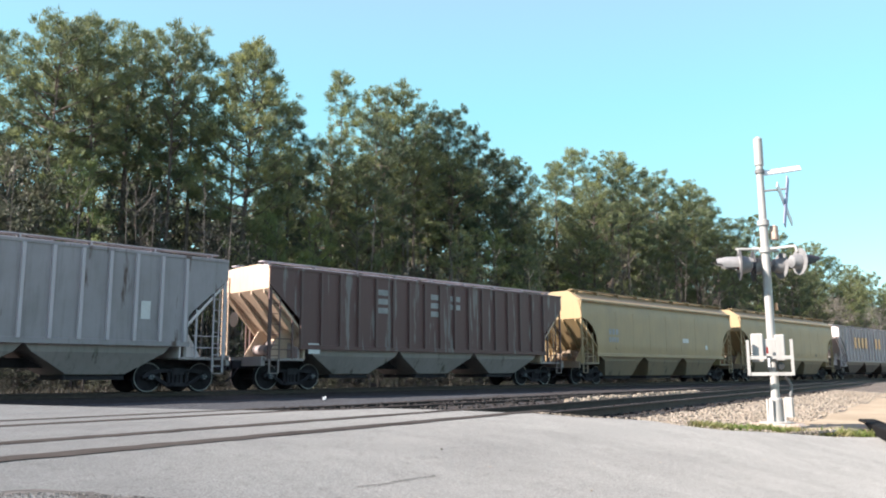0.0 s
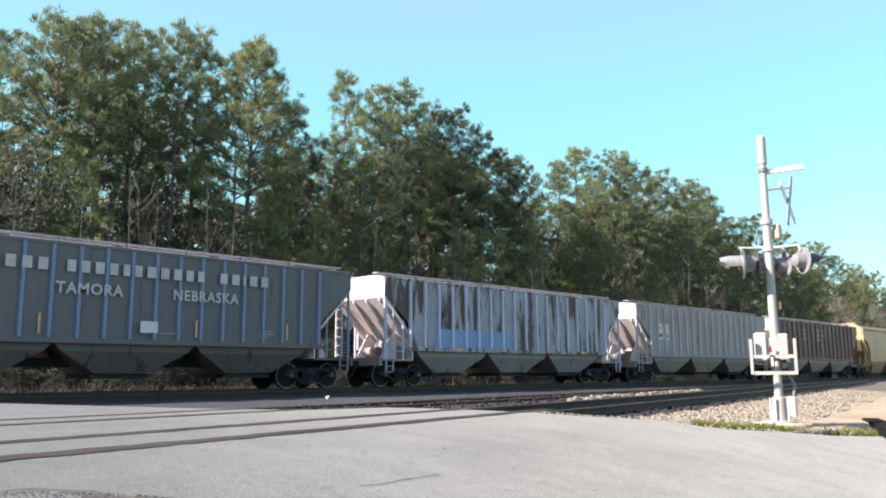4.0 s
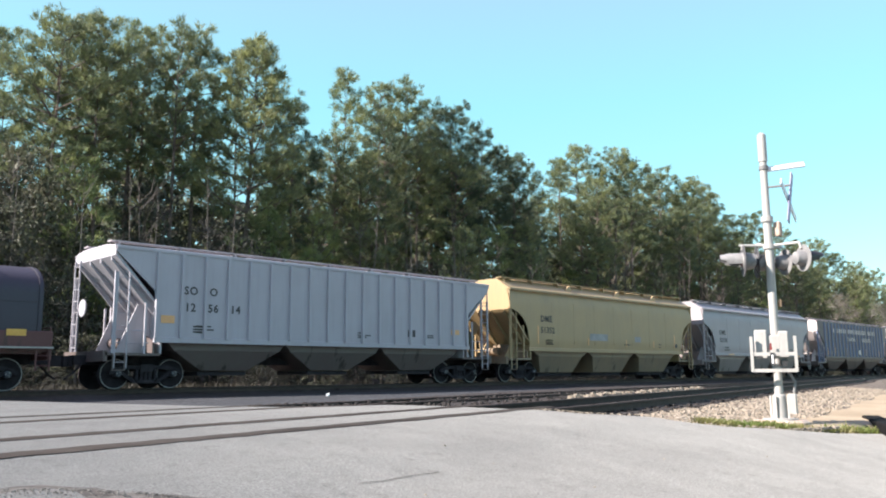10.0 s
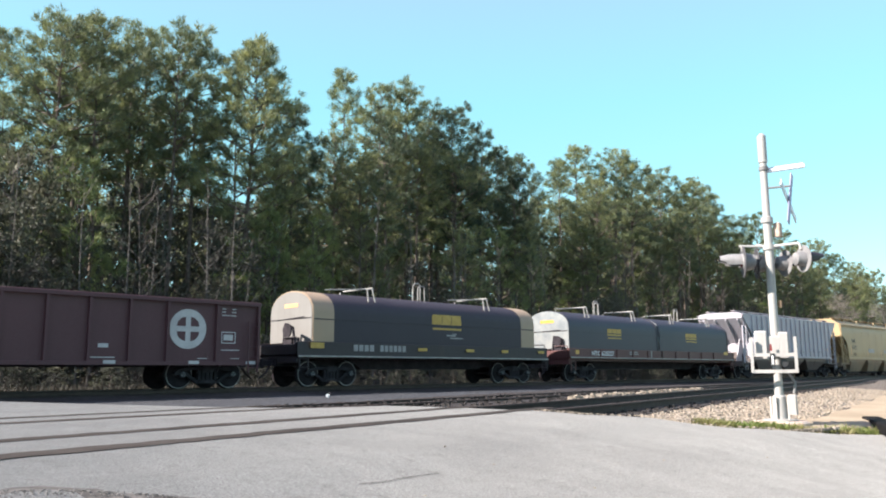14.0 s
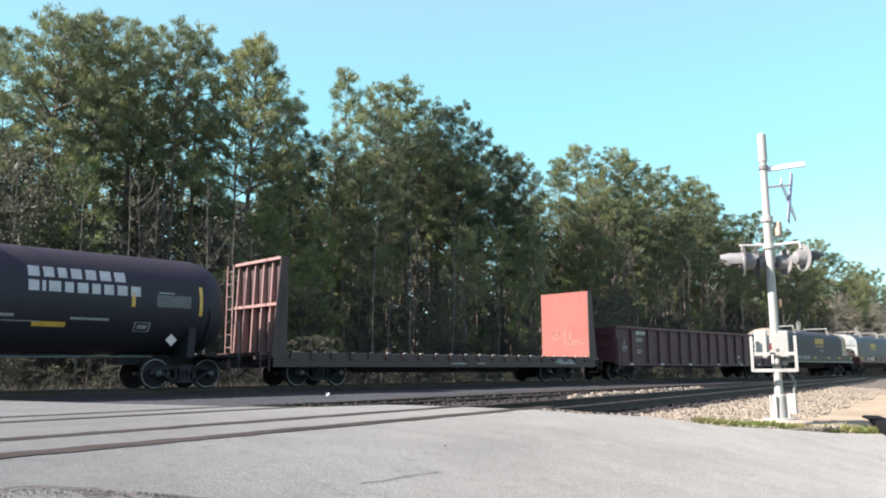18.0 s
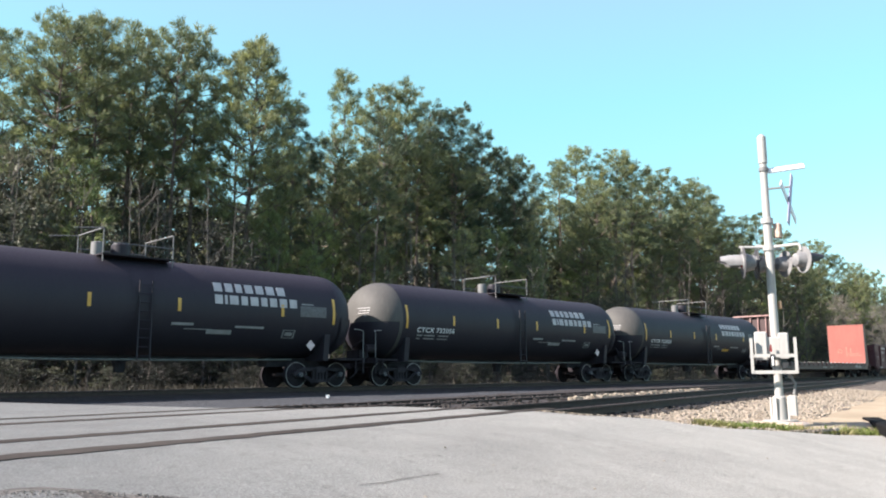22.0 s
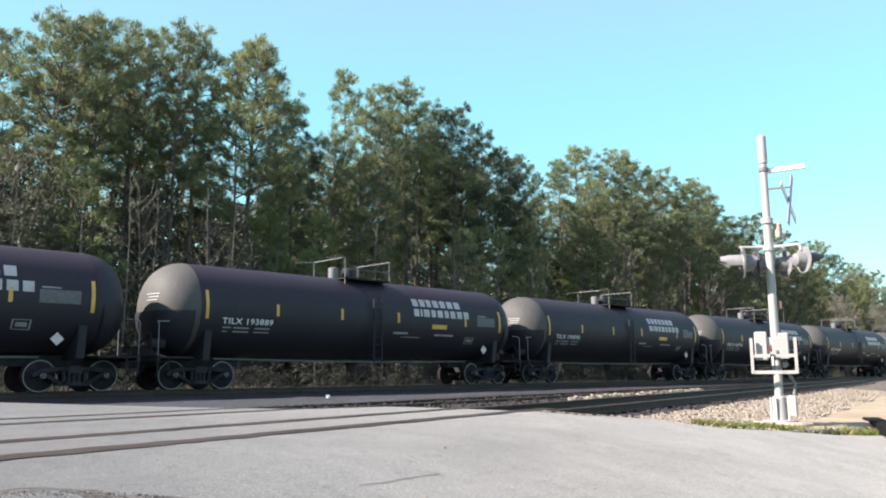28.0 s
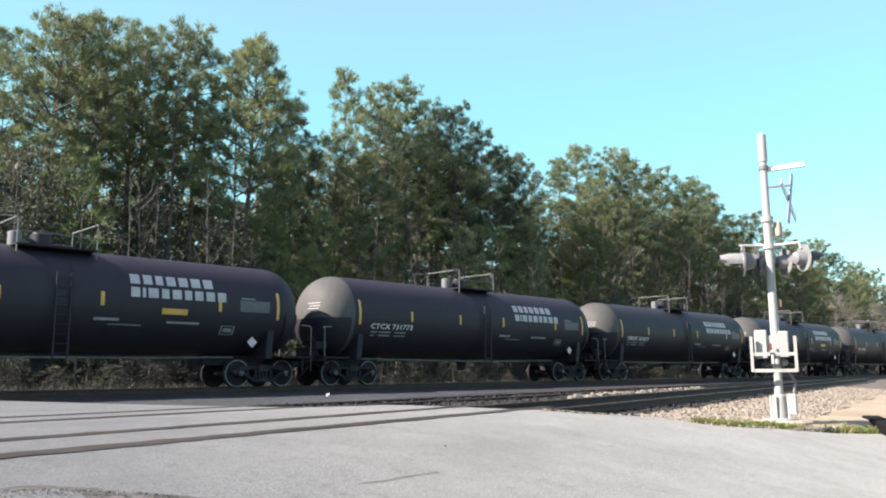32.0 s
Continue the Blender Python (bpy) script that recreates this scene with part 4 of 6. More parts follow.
def far_woods():
    """The depth of the wood behind the trees that can be told apart: leaves and stems in a haze-pale colour, thinning
    out upwards.
    """
    r = np.random.default_rng(9)
    n = 110000
    x = -30 + 290 * r.random(n)
    y = 68 + 12 * r.random(n)
    top = 17.0 + 2.0 * np.sin(x * 0.21) + 1.6 * np.sin(x * 0.57 + 1)
    thin = np.abs(x / y - 0.487) < 0.012
    thin |= np.abs(x / y - 0.425) < 0.012
    thin |= np.abs(x / y - 1.133) < 0.014
    keep = ~thin | (r.random(n) < 0.25)
    x, y, top, n = x[keep], y[keep], top[keep], int(keep.sum())
    z = -0.4 + top * r.random(n) ** 1.25
    at = np.stack([x, y, z], 1)
    way = r.normal(0, 1, (n, 3))
    way /= np.linalg.norm(way, axis=1)[:, None]
    side = np.cross(way, r.normal(0, 1, (n, 3)))
    side /= np.linalg.norm(side, axis=1)[:, None]
    v = np.stack([at - side * 0.42, at + side * 0.42, at + way * 0.9], 1).reshape(-1, 3)
    me = bpy.data.meshes.new("far_woods")
    me.from_pydata(v.tolist(), [], np.arange(len(v)).reshape(-1, 3).tolist())
    me.materials.append(HAZY_TREES)
    return tagged(new("far_woods", me), "depth of the winter wood behind the pines, haze painted in as pale grey", "woods", kind="stuff")


far_woods()


# ---- train ----
TRACK_Y = 25.23


def car_paint(name, colour, *rest, **more):
    """Car paint tinted towards magenta, to offset the cyan cast of the sky light."""
    r, g, b = colour
    return paint(name, (r * 1.06, g * 0.96, b * 1.05), *rest, **more)


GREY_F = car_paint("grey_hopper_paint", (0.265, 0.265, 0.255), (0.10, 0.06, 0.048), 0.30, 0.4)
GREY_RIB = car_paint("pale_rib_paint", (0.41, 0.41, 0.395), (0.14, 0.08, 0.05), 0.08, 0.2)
BROWN = car_paint("brown_hopper_paint", (0.088, 0.047, 0.040), (0.22, 0.19, 0.18), 0.36, 0.35, streak=(2.0, 2.0, 0.2))
BROWN_RIB = car_paint("brown_rib_paint", (0.095, 0.055, 0.047), (0.20, 0.17, 0.16), 0.3, 0.3)
YELLOW = car_paint("yellow_hopper_paint", (0.33, 0.265, 0.128), (0.22, 0.165, 0.09), 0.06, 0.18, 0.5)
YELLOW_OLD = car_paint("faded_yellow_paint", (0.335, 0.265, 0.132), (0.20, 0.15, 0.085), 0.14, 0.25, 0.5)
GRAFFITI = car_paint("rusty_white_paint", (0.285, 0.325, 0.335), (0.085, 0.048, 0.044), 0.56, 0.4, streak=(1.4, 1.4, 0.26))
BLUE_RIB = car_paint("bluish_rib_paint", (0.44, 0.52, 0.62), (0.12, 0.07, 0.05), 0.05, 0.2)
BLUE = car_paint("slate_blue_paint", (0.098, 0.104, 0.105), (0.06, 0.045, 0.042), 0.25, 0.3)
BLUE_RIB2 = car_paint("blue_rib_paint", (0.15, 0.22, 0.32), (0.2, 0.12, 0.06), 0.1, 0.2)
BLUE_BAND = car_paint("sky_blue_paint", (0.17, 0.29, 0.47), (0.10, 0.07, 0.06), 0.15, 0.2)
SMOOTH_GREY = car_paint("smooth_grey_paint", (0.295, 0.305, 0.30), (0.30, 0.26, 0.20), 0.05, 0.15, 0.5)
WHITE_K = car_paint("white_hopper_paint", (0.345, 0.37, 0.38), (0.28, 0.24, 0.21), 0.04, 0.12, 0.5)
UNDER_YELLOW = car_paint("dusty_yellow_bays", (0.24, 0.19, 0.115), (0.10, 0.075, 0.055), 0.25, 0.4)
UNDER_GREY = car_paint("dusty_grey_bays", (0.27, 0.25, 0.225), (0.11, 0.09, 0.07), 0.25, 0.4)
UNDER = car_paint("dusty_underframe", (0.10, 0.08, 0.072), (0.05, 0.036, 0.033), 0.3, 0.5)
TAN = car_paint("tan_hopper_paint", (0.50, 0.41, 0.28), (0.2, 0.12, 0.07), 0.1, 0.2)
# car ends far paler than the sides: the sunlight on them is in the colour
END_SUNLIT = car_paint("sunlit_end_paint", (0.62, 0.60, 0.545), (0.20, 0.13, 0.09), 0.16, 0.25)
ROOF_GREY = car_paint("roof_galvanised", (0.42, 0.42, 0.41), (0.15, 0.10, 0.07), 0.12, 0.25)
TANK_BLACK = car_paint("tank_black", (0.0185, 0.0180, 0.0245), (0.032, 0.030, 0.033), 0.04, 0.3, 0.55, grime=(0.032, 0.030, 0.035))
TANK_BLACK.node_tree.nodes["Principled BSDF"].inputs["Specular IOR Level"].default_value = 0.3
HEAD_GREY = paint("grey_tank_head", (0.055, 0.053, 0.05), (0.09, 0.08, 0.07), 0.12, 0.4, 0.7, grime=(0.10, 0.095, 0.085))
HOOD_BLUE = car_paint("coil_hood_slate", (0.024, 0.025, 0.037), (0.05, 0.036, 0.034), 0.1, 0.25, 0.5)
HOOD_BROWN = car_paint("coil_hood_brown", (0.020, 0.018, 0.025), (0.055, 0.036, 0.034), 0.2, 0.25, 0.6)
CREAM = car_paint("cream_hood_end", (0.31, 0.25, 0.15), (0.2, 0.155, 0.10), 0.05, 0.15, 0.5)
FACE_GREY = paint("dusty_hood_face", (0.19, 0.185, 0.175), (0.14, 0.10, 0.08), 0.2, 0.3, 0.6)
SILVER = plain("bare_aluminium", (0.26, 0.29, 0.31), (0.38, 0.40, 0.40), 2, 0.4, 0.6)
RED_FRAME = car_paint("oxide_red_frame", (0.075, 0.03, 0.027), (0.05, 0.03, 0.026), 0.3, 0.35)
DARK_FRAME = car_paint("dark_frame", (0.018, 0.015, 0.017), (0.04, 0.028, 0.026), 0.2, 0.4)
GONDOLA = car_paint("gondola_brown", (0.062, 0.025, 0.028), (0.042, 0.020, 0.021), 0.2, 0.25, 0.6)
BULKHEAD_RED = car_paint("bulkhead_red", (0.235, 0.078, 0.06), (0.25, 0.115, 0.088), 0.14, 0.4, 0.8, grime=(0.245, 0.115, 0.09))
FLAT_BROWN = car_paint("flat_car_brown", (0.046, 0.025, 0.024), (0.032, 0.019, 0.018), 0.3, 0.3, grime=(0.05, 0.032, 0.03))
DECK_WOOD = plain("deck_boards", (0.13, 0.11, 0.09), (0.20, 0.17, 0.14), 3, 0.9, bump=0.01)
MARK_WHITE = plain("lettering_white", (0.58, 0.59, 0.60), (0.70, 0.70, 0.70), 2, 0.5)
MARK_FAINT = plain("faded_lettering", (0.22, 0.22, 0.22), (0.32, 0.32, 0.32), 2, 0.6)
MARK_BLACK = plain("lettering_black", (0.03, 0.03, 0.035), (0.06, 0.06, 0.06), 2, 0.6)
MARK_YELLOW = plain("reflective_yellow", (0.55, 0.30, 0.045), (0.66, 0.40, 0.09), 2, 0.4)
DULL_YELLOW = plain("dull_yellow_paint", (0.40, 0.26, 0.055), (0.50, 0.34, 0.085), 3, 0.6)
WORN_GALV = plain("worn_galvanised", (0.22, 0.21, 0.20), (0.36, 0.35, 0.33), 3, 0.5)
MARK_GREY = plain("faded_black_lettering", (0.07, 0.07, 0.075), (0.12, 0.12, 0.12), 2, 0.6)
MARK_DUSTY = plain("dusty_white_marks", (0.38, 0.37, 0.375), (0.50, 0.49, 0.49), 2, 0.6)
MARK_ORANGE = plain("orange_stripe", (0.62, 0.33, 0.14), (0.72, 0.42, 0.20), 2, 0.5)
PATCH_WHITE = plain("white_patch", (0.55, 0.55, 0.54), (0.64, 0.64, 0.63), 2, 0.6)

WR, WB = 0.457, 0.89                       # wheel radius, half the wheelbase
wheel = Shape()
for k in (-1, 1):
    wheel.lathe([(k * 0.685, 0.30), (k * 0.685, 0.485), (k * 0.71, 0.488), (k * 0.725, 0.462), (k * 0.822, WR), (k * 0.825, WR - 0.006)], seg=28)
    wheel.lathe([(k * 0.824, WR - 0.004), (k * 0.828, WR - 0.008), (k * 0.827, WR - 0.034), (k * 0.80, WR - 0.05)], seg=28, mat=1)
    wheel.lathe([(k * 0.80, 0.41), (k * 0.755, 0.30), (k * 0.775, 0.18), (k * 0.85, 0.13), (k * 0.86, 0.02)], seg=28)
    wheel.lathe([(k * 0.86, 0.09), (k * 1.10, 0.10), (k * 1.12, 0.085), (k * 1.13, 0.03)], seg=12, mat=2)
    for b in range(3):
        a = b * 2.094
        wheel.lathe([(k * 1.12, 0.02), (k * 1.145, 0.018)], (0.06 * math.cos(a), 0, 0.06 * math.sin(a)), seg=6, mat=1)
wheel.lathe([(-0.7, 0.08), (0.7, 0.08)], seg=10)
WHEELSET = wheel.mesh("wheelset", WHEEL, RIM, BEARING, smooth=40)
truck_shape = Shape()
for k in (-1, 1):
    a, b = sorted((k * 0.92, k * 1.06))
    # top chord, bottom chord and columns leave the two openings of a cast side frame
    truck_shape.prism([(-1.16, 0.50), (-1.02, 0.63), (-0.6, 0.71), (0.6, 0.71), (1.02, 0.63), (1.16, 0.50), (1.12, 0.42), (0.92, 0.52), (0.5, 0.60), (-0.5, 0.60), (-0.92, 0.52), (-1.12, 0.42)], a, b, "y")
    truck_shape.prism([(-0.98, 0.56), (-0.40, 0.17), (0.40, 0.17), (0.98, 0.56), (0.84, 0.58), (0.34, 0.27), (-0.34, 0.27), (-0.84, 0.58)], a, b, "y")
    for x in (-0.34, 0.26):
        truck_shape.box(x, x + 0.08, a, b, 0.22, 0.64)
    for x in (-0.14, 0, 0.14):
        truck_shape.lathe([(0.27, 0.06), (0.56, 0.06)], (x, k * 0.99, 0), "z", 8)
truck_shape.box(-0.2, 0.2, -1.08, 1.08, 0.52, 0.74)
truck_shape.rod((-0.55, -0.75, 0.45), (-0.55, 0.75, 0.45), 0.05).rod((0.55, -0.75, 0.45), (0.55, 0.75, 0.45), 0.05)
TRUCK = truck_shape.mesh("truck", STEEL)
coupler_shape = Shape().box(-0.55, 0.05, -0.09, 0.09, 0.76, 0.94).prism([(0.0, -0.12), (0.28, -0.16), (0.34, 0.0), (0.26, 0.13), (0.14, 0.10), (0.12, 0.16), (0.0, 0.14)], 0.68, 1.0, "z")
coupler_shape.bar([(-0.3, 0.2, 0.85), (0.1, 0.35, 0.45), (0.3, 0.3, 0.30)], 0.03)
COUPLER = coupler_shape.mesh("coupler", STEEL)
WHEELS = []


def running_gear(car, half, draw):
    """Two trucks with two wheelsets each, couplers and the sill between them."""
    for x in (-half, half):
        t = part("truck", TRUCK, None, car, at=(x, 0, 0))
        for w in (-WB, WB):
            ob = part("wheelset", WHEELSET, None, t, at=(w, 0, WR))
            WHEELS.append(ob)
    for k in (-1, 1):
        c = part("coupler", COUPLER, None, car)
        c.matrix_basis = pose(k * (draw - 0.28), 0, 0, 0, 0, 0 if k > 0 else 180)


def text_mesh(words, size, material, wide=1.0, bend=None):
    """Words as a flat mesh in the xz plane, facing -y, starting at the origin."""
    curve = bpy.data.curves.new("lettering", "FONT")
    curve.body, curve.size, curve.resolution_u, curve.extrude = words, size, 2, 0.002
    curve.space_character, curve.offset = 1.1, size * 0.022
    ob = bpy.data.objects.new("lettering", curve)
    scene.collection.objects.link(ob)
    bpy.context.view_layer.update()
    me = bpy.data.meshes.new_from_object(ob.evaluated_get(bpy.context.evaluated_depsgraph_get()))
    bpy.data.objects.remove(ob)
    me.materials.clear()
    me.materials.append(material)
    for v in me.vertices:
        x, y, z = v.co
        v.co = (x * wide, -z, y)
    me.transform(Matrix.Identity(4))
    me.flip_normals()
    return me


def words(car, line, x, y, z, size, material, wide=1.0, wrap=None):
    me = text_mesh(line, size, material, wide)
    if wrap:
        r, zc = wrap
        for v in me.vertices:
            h = v.co.z + z - zc
            v.co.y += -math.sqrt(max(r * r - h * h, 0)) - 0.006 - y
    return part("lettering", me, None, car, at=(x, y, z))


def bars(name, car, y, marks, material, label="", wrap=None, thick=0.004):
    """Plain bars on a side, each a part of its own: (x0, x1, z0, z1)."""
    for x0, x1, z0, z1 in marks:
        s = Shape()
        if wrap:
            r, zc = wrap
            n = max(2, round((z1 - z0) / 0.12))
            out = []
            for i in range(n + 1):
                z = z0 + (z1 - z0) * i / n
                out.append((-math.sqrt(max(r * r - (z - zc) ** 2, 0)), z))
            s.prism([(p - 0.003, z) for p, z in out] + [(p - 0.009, z) for p, z in reversed(out)], x0, x1, "x")
        else:
            s.box(x0, x1, y - thick, y, z0, z1)
        part(name, s, material, car, label)


def letter_blocks(x, z, h, widths, gap):
    """A row of upright blocks in place of a name."""
    out = []
    for w in widths:
        if w > 0:
            out.append((x, x + w, z, z + h))
        x += abs(w) + gap
    return out


def ladder(car, x, y, z0, z1, wide, along, material, rungs=6, name="ladder"):
    s = Shape()
    dx, dy = (wide / 2, 0) if along == "x" else (0, wide / 2)
    for k in (-1, 1):
        s.box(x + k * dx - 0.02, x + k * dx + 0.02, y + k * dy - 0.02, y + k * dy + 0.02, z0, z1)
    for i in range(rungs):
        z = z0 + (z1 - z0) * (i + 0.5) / rungs
        s.rod((x - dx, y - dy, z), (x + dx, y + dy, z), 0.014, 5)
    return part(name, s, material, car)


def hopper(label, centre, half, body, rib=None, ribs=0, roof=None, under=None, smooth=False, end=None, eave=4.25, sill=1.52, drop=3.6, group="covered hopper cars of the train"):
    """A covered hopper car: side sheets cut away at the ends over open platforms, sloping end sheets, three bays below."""
    car = thing("hopper_car", label, "freight car", group, (centre, TRACK_Y, 0))
    roof, under, end, rail = roof or body, under or UNDER, end or body, rib or body
    top, wid = half + 1.35, 1.6
    lift = 0.50 if smooth else 0.13
    running_gear(car, half, half + 2.16)
    # side outline, from the lower corner round
    if smooth:
        cut = [(half - 0.05, sill), (half - 0.0, 2.0), (half + 0.12, 2.5), (half + 0.45, 2.95), (half + 0.9, 3.22), (top, 3.3)]
    else:
        cut = [(half, sill), (half, drop - 1.25), (half + 0.12, drop - 1.1), (top - 0.06, drop - 0.05), (top, drop)]
    outline = cut + [(top, eave)]
    outline = outline + [(-x, z) for x, z in reversed(outline)]
    for k, nm in ((-1, "side_sheet"), (1, "side_sheet")):
        s = Shape()
        if smooth:
            # bulged side, with curved cut-away ends
            rows = []
            for z in [sill + (eave - sill) * i / 18 for i in range(19)]:
                x = top
                for (xa, za), (xb, zb) in zip(cut, cut[1:]):
                    if za <= z <= zb:
                        x = xa + (xb - xa) * (z - za) / max(zb - za, 1e-6)
                w = (z - sill) / (eave - sill)
                inset = 0.05 * max(0, 1 - w * 6) + 0.16 * max(0, w - 0.72) ** 2 / 0.0784
                rows.append((x, z, inset))
            n = len(rows)
            verts = [(sx * x, k * (wid - i - d), z) for d in (0, 0.04) for sx in (-1, 1) for x, z, i in rows]
            faces = []
            for d in (0, 2 * n):
                faces += [(d + i, d + i + 1, d + n + i + 1, d + n + i) for i in range(n - 1)]
            for a in (0, n):
                faces += [(a + i, a + i + 1, 2 * n + a + i + 1, 2 * n + a + i) for i in range(n - 1)]
            faces += [(0, n, 3 * n, 2 * n), (n - 1, 2 * n - 1, 4 * n - 1, 3 * n - 1)]
            s.add(verts, faces)
        else:
            s.prism(outline, k * (wid - 0.05), k * wid, "y")
        part(nm, s, body, car, smooth=25 if smooth else False)
        if smooth:
            for i in range(1, 8):
                x = -half + 2 * half * i / 8
                part("panel_seam", Shape().box(x - 0.012, x + 0.012, *sorted((k * (wid - 0.03), k * (wid + 0.004))), 1.8, 3.75), body, car)
    if ribs:
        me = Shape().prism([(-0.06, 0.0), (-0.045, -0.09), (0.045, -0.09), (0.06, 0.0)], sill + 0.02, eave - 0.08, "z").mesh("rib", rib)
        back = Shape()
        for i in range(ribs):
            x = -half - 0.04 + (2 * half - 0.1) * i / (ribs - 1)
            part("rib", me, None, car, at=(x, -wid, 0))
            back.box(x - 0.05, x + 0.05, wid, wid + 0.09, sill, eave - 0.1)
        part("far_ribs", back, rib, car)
    for k in (-1, 1):
        y0, y1 = sorted((k * (wid - 0.12), k * (wid + 0.03)))
        part("side_sill", Shape().slab(-half - 0.05, half + 0.05, y0, y1, sill - 0.12, sill + 0.05, 0.015), body, car)
        part("eave_rail", Shape().slab(-top, top, *sorted((k * (wid - 0.10), k * (wid + (0.02 if smooth else 0.03)))), eave - 0.07, eave + 0.02, 0.006), body if not smooth else roof, car)
        # upright end panel with its sloping sheet and stiffeners
        x0, x1 = sorted((k * (top - 0.05), k * top))
        low = 3.42 if smooth else drop
        part("end_panel", Shape().prism([(-wid + 0.02, low), (wid - 0.02, low), (wid - 0.02, eave), (0.7, eave + lift), (-0.7, eave + lift), (-wid + 0.02, eave)], x0, x1, "x"), end, car)
        foot = low - 1.62
        s = Shape().prism([(k * top, low), (k * (half - 0.15), foot), (k * (half - 0.15), foot - 0.1), (k * top, low - 0.12)], -wid + 0.06, wid - 0.06, "y")
        for y in (-1.2, -0.4, 0.4, 1.2):
            s.prism([(k * top, low - 0.06), (k * (half - 0.05), foot), (k * (half - 0.05), foot - 0.22), (k * (top - 0.02), low - 0.26)], y - 0.035, y + 0.035, "y")
        part("slope_sheet", s, end, car)
        part("end_wall", Shape().box(k * (half - 0.2) - 0.03, k * (half - 0.2) + 0.03, -1.5, 1.5, 1.05, foot).prism([(k * (half - 0.17), 1.08), (k * (half + 0.9), 1.08), (k * (half + 0.25), foot + 0.15), (k * (half - 0.17), foot + 0.1)], 0.75, 0.80, "y").prism([(k * (half - 0.17), 1.08), (k * (half + 0.9), 1.08), (k * (half + 0.25), foot + 0.15), (k * (half - 0.17), foot + 0.1)], -0.80, -0.75, "y"), end, car)
        part("end_platform", Shape().box(*sorted((k * (half - 0.2), k * (half + 1.5))), -1.5, 1.5, 1.0, 1.08).box(*sorted((k * (half + 1.42), k * (half + 1.55))), -1.5, 1.5, 0.82, 1.14), under, car)
        part("bolster_web", Shape().prism([(-1.45, 1.08), (1.45, 1.08), (1.45, 1.42), (0.5, 1.75), (-0.5, 1.75), (-1.45, 1.42)], k * half - 0.04, k * half + 0.04, "x"), under, car)
        for y in (-1, 1):
            part("corner_post", Shape().box(k * (top - 0.09), k * (top - 0.02), y * 1.52 - 0.035, y * 1.52 + 0.035, 1.05, 3.5), rail, car)
            part("brace", Shape().box(k * (half + 0.32) - 0.03, k * (half + 0.32) + 0.03, y * 1.5 - 0.03, y * 1.5 + 0.03, 1.05, 2.6), rail, car)
        ladder(car, k * (top - 0.28), -1.56, 0.62, 3.5, 0.36, "x", rail, 8)
        ladder(car, k * (top + 0.03), -k * 1.25, 1.1, eave - 0.2, 0.40, "y", end, 8)
        part("handrail", Shape().bar([(k * (top - 0.02), -1.5, 1.75), (k * (half + 0.2), -1.5, 1.75)], 0.018, 5).bar([(k * (top - 0.02), -1.5, 1.38), (k * (half + 0.2), -1.5, 1.38)], 0.018, 5), rail, car)
        part("step", Shape().box(k * (top - 0.45), k * (top - 0.05), -1.58, -1.5, 0.55, 0.58).box(k * (top - 0.45), k * (top - 0.41), -1.58, -1.54, 0.55, 1.05).box(k * (top - 0.09), k * (top - 0.05), -1.58, -1.54, 0.55, 1.05), under, car)
    part("brake_cylinder", Shape().lathe([(0, 0.16), (0.4, 0.16)], (-half - 0.55, -0.6, 1.45), "x", 12), under, car, smooth=True)
    part("brake_reservoir", Shape().lathe([(-0.5, 0.18), (0.4, 0.18)], (-half - 0.35, 0.45, 1.42), "y", 12), under, car, smooth=True)
    part("brake_wheel", Shape().lathe([(0, 0.27), (0.03, 0.28), (0.05, 0.26)], (-top - 0.10, 0.55, 2.5), "x", 16), end, car, smooth=True)
    # roof with hatch trough and running boards
    section = [(-wid + 0.12, eave - 0.02), (-wid + 0.16, eave + 0.06), (-0.8, eave + lift), (0.8, eave + lift), (wid - 0.16, eave + 0.06), (wid - 0.12, eave - 0.02)]
    part("roof", Shape().prism(section, -top + 0.01, top - 0.01, "x"), roof, car)
    hatch = Shape().slab(-1.55, 1.55, -0.42, 0.42, 0, 0.12, 0.05).mesh("hatch", roof)
    for i in range(4):
        part("hatch", hatch, None, car, at=(-half * 0.72 + half * 1.44 * i / 3 - 0.0, 0, eave + lift))
    board = eave + (0.54 if smooth else 0.22)
    for y in (-0.9, 0.9):
        s = Shape().box(-top + 0.05, top - 0.05, y - 0.16, y + 0.16, board, board + 0.03)
        for i in range(9):
            x = -top + 0.3 + (2 * top - 0.6) * i / 8
            s.box(x - 0.02, x + 0.02, y - 0.15, y + 0.15, eave + 0.06, board)
        part("running_board", s, ROOF_GREY if not smooth else roof, car)
    # three discharge bays and their gates
    each = (2 * half - 0.9) / 3
    for i in range(3):
        c = -half + 0.45 + each * (i + 0.5)
        a, b, lo = each * 0.5 - 0.02, 1.3 if smooth else 0.85, 0.42 if smooth else 0.55
        s = Shape()
        s.loft([[(c + p * a, q * 1.42, sill - 0.1) for p, q in ((-1, -1), (1, -1), (1, 1), (-1, 1))],
                [(c + p * (a * (0.80 if smooth else 0.9)), q * 1.40, sill - 0.34) for p, q in ((-1, -1), (1, -1), (1, 1), (-1, 1))],
                [(c + p * b, q * 1.10, lo) for p, q in ((-1, -1), (1, -1), (1, 1), (-1, 1))]])
        bay = part("bay", s, under, car)
        part("gate", Shape().slab(c - b - 0.05, c + b + 0.05, -1.0, 1.0, lo - 0.16, lo - 0.02, 0.03), STEEL, bay)
    part("centre_sill", Shape().box(-half - 1.9, half + 1.9, -0.24, 0.24, 0.74, 1.02), STEEL, car)
    return car


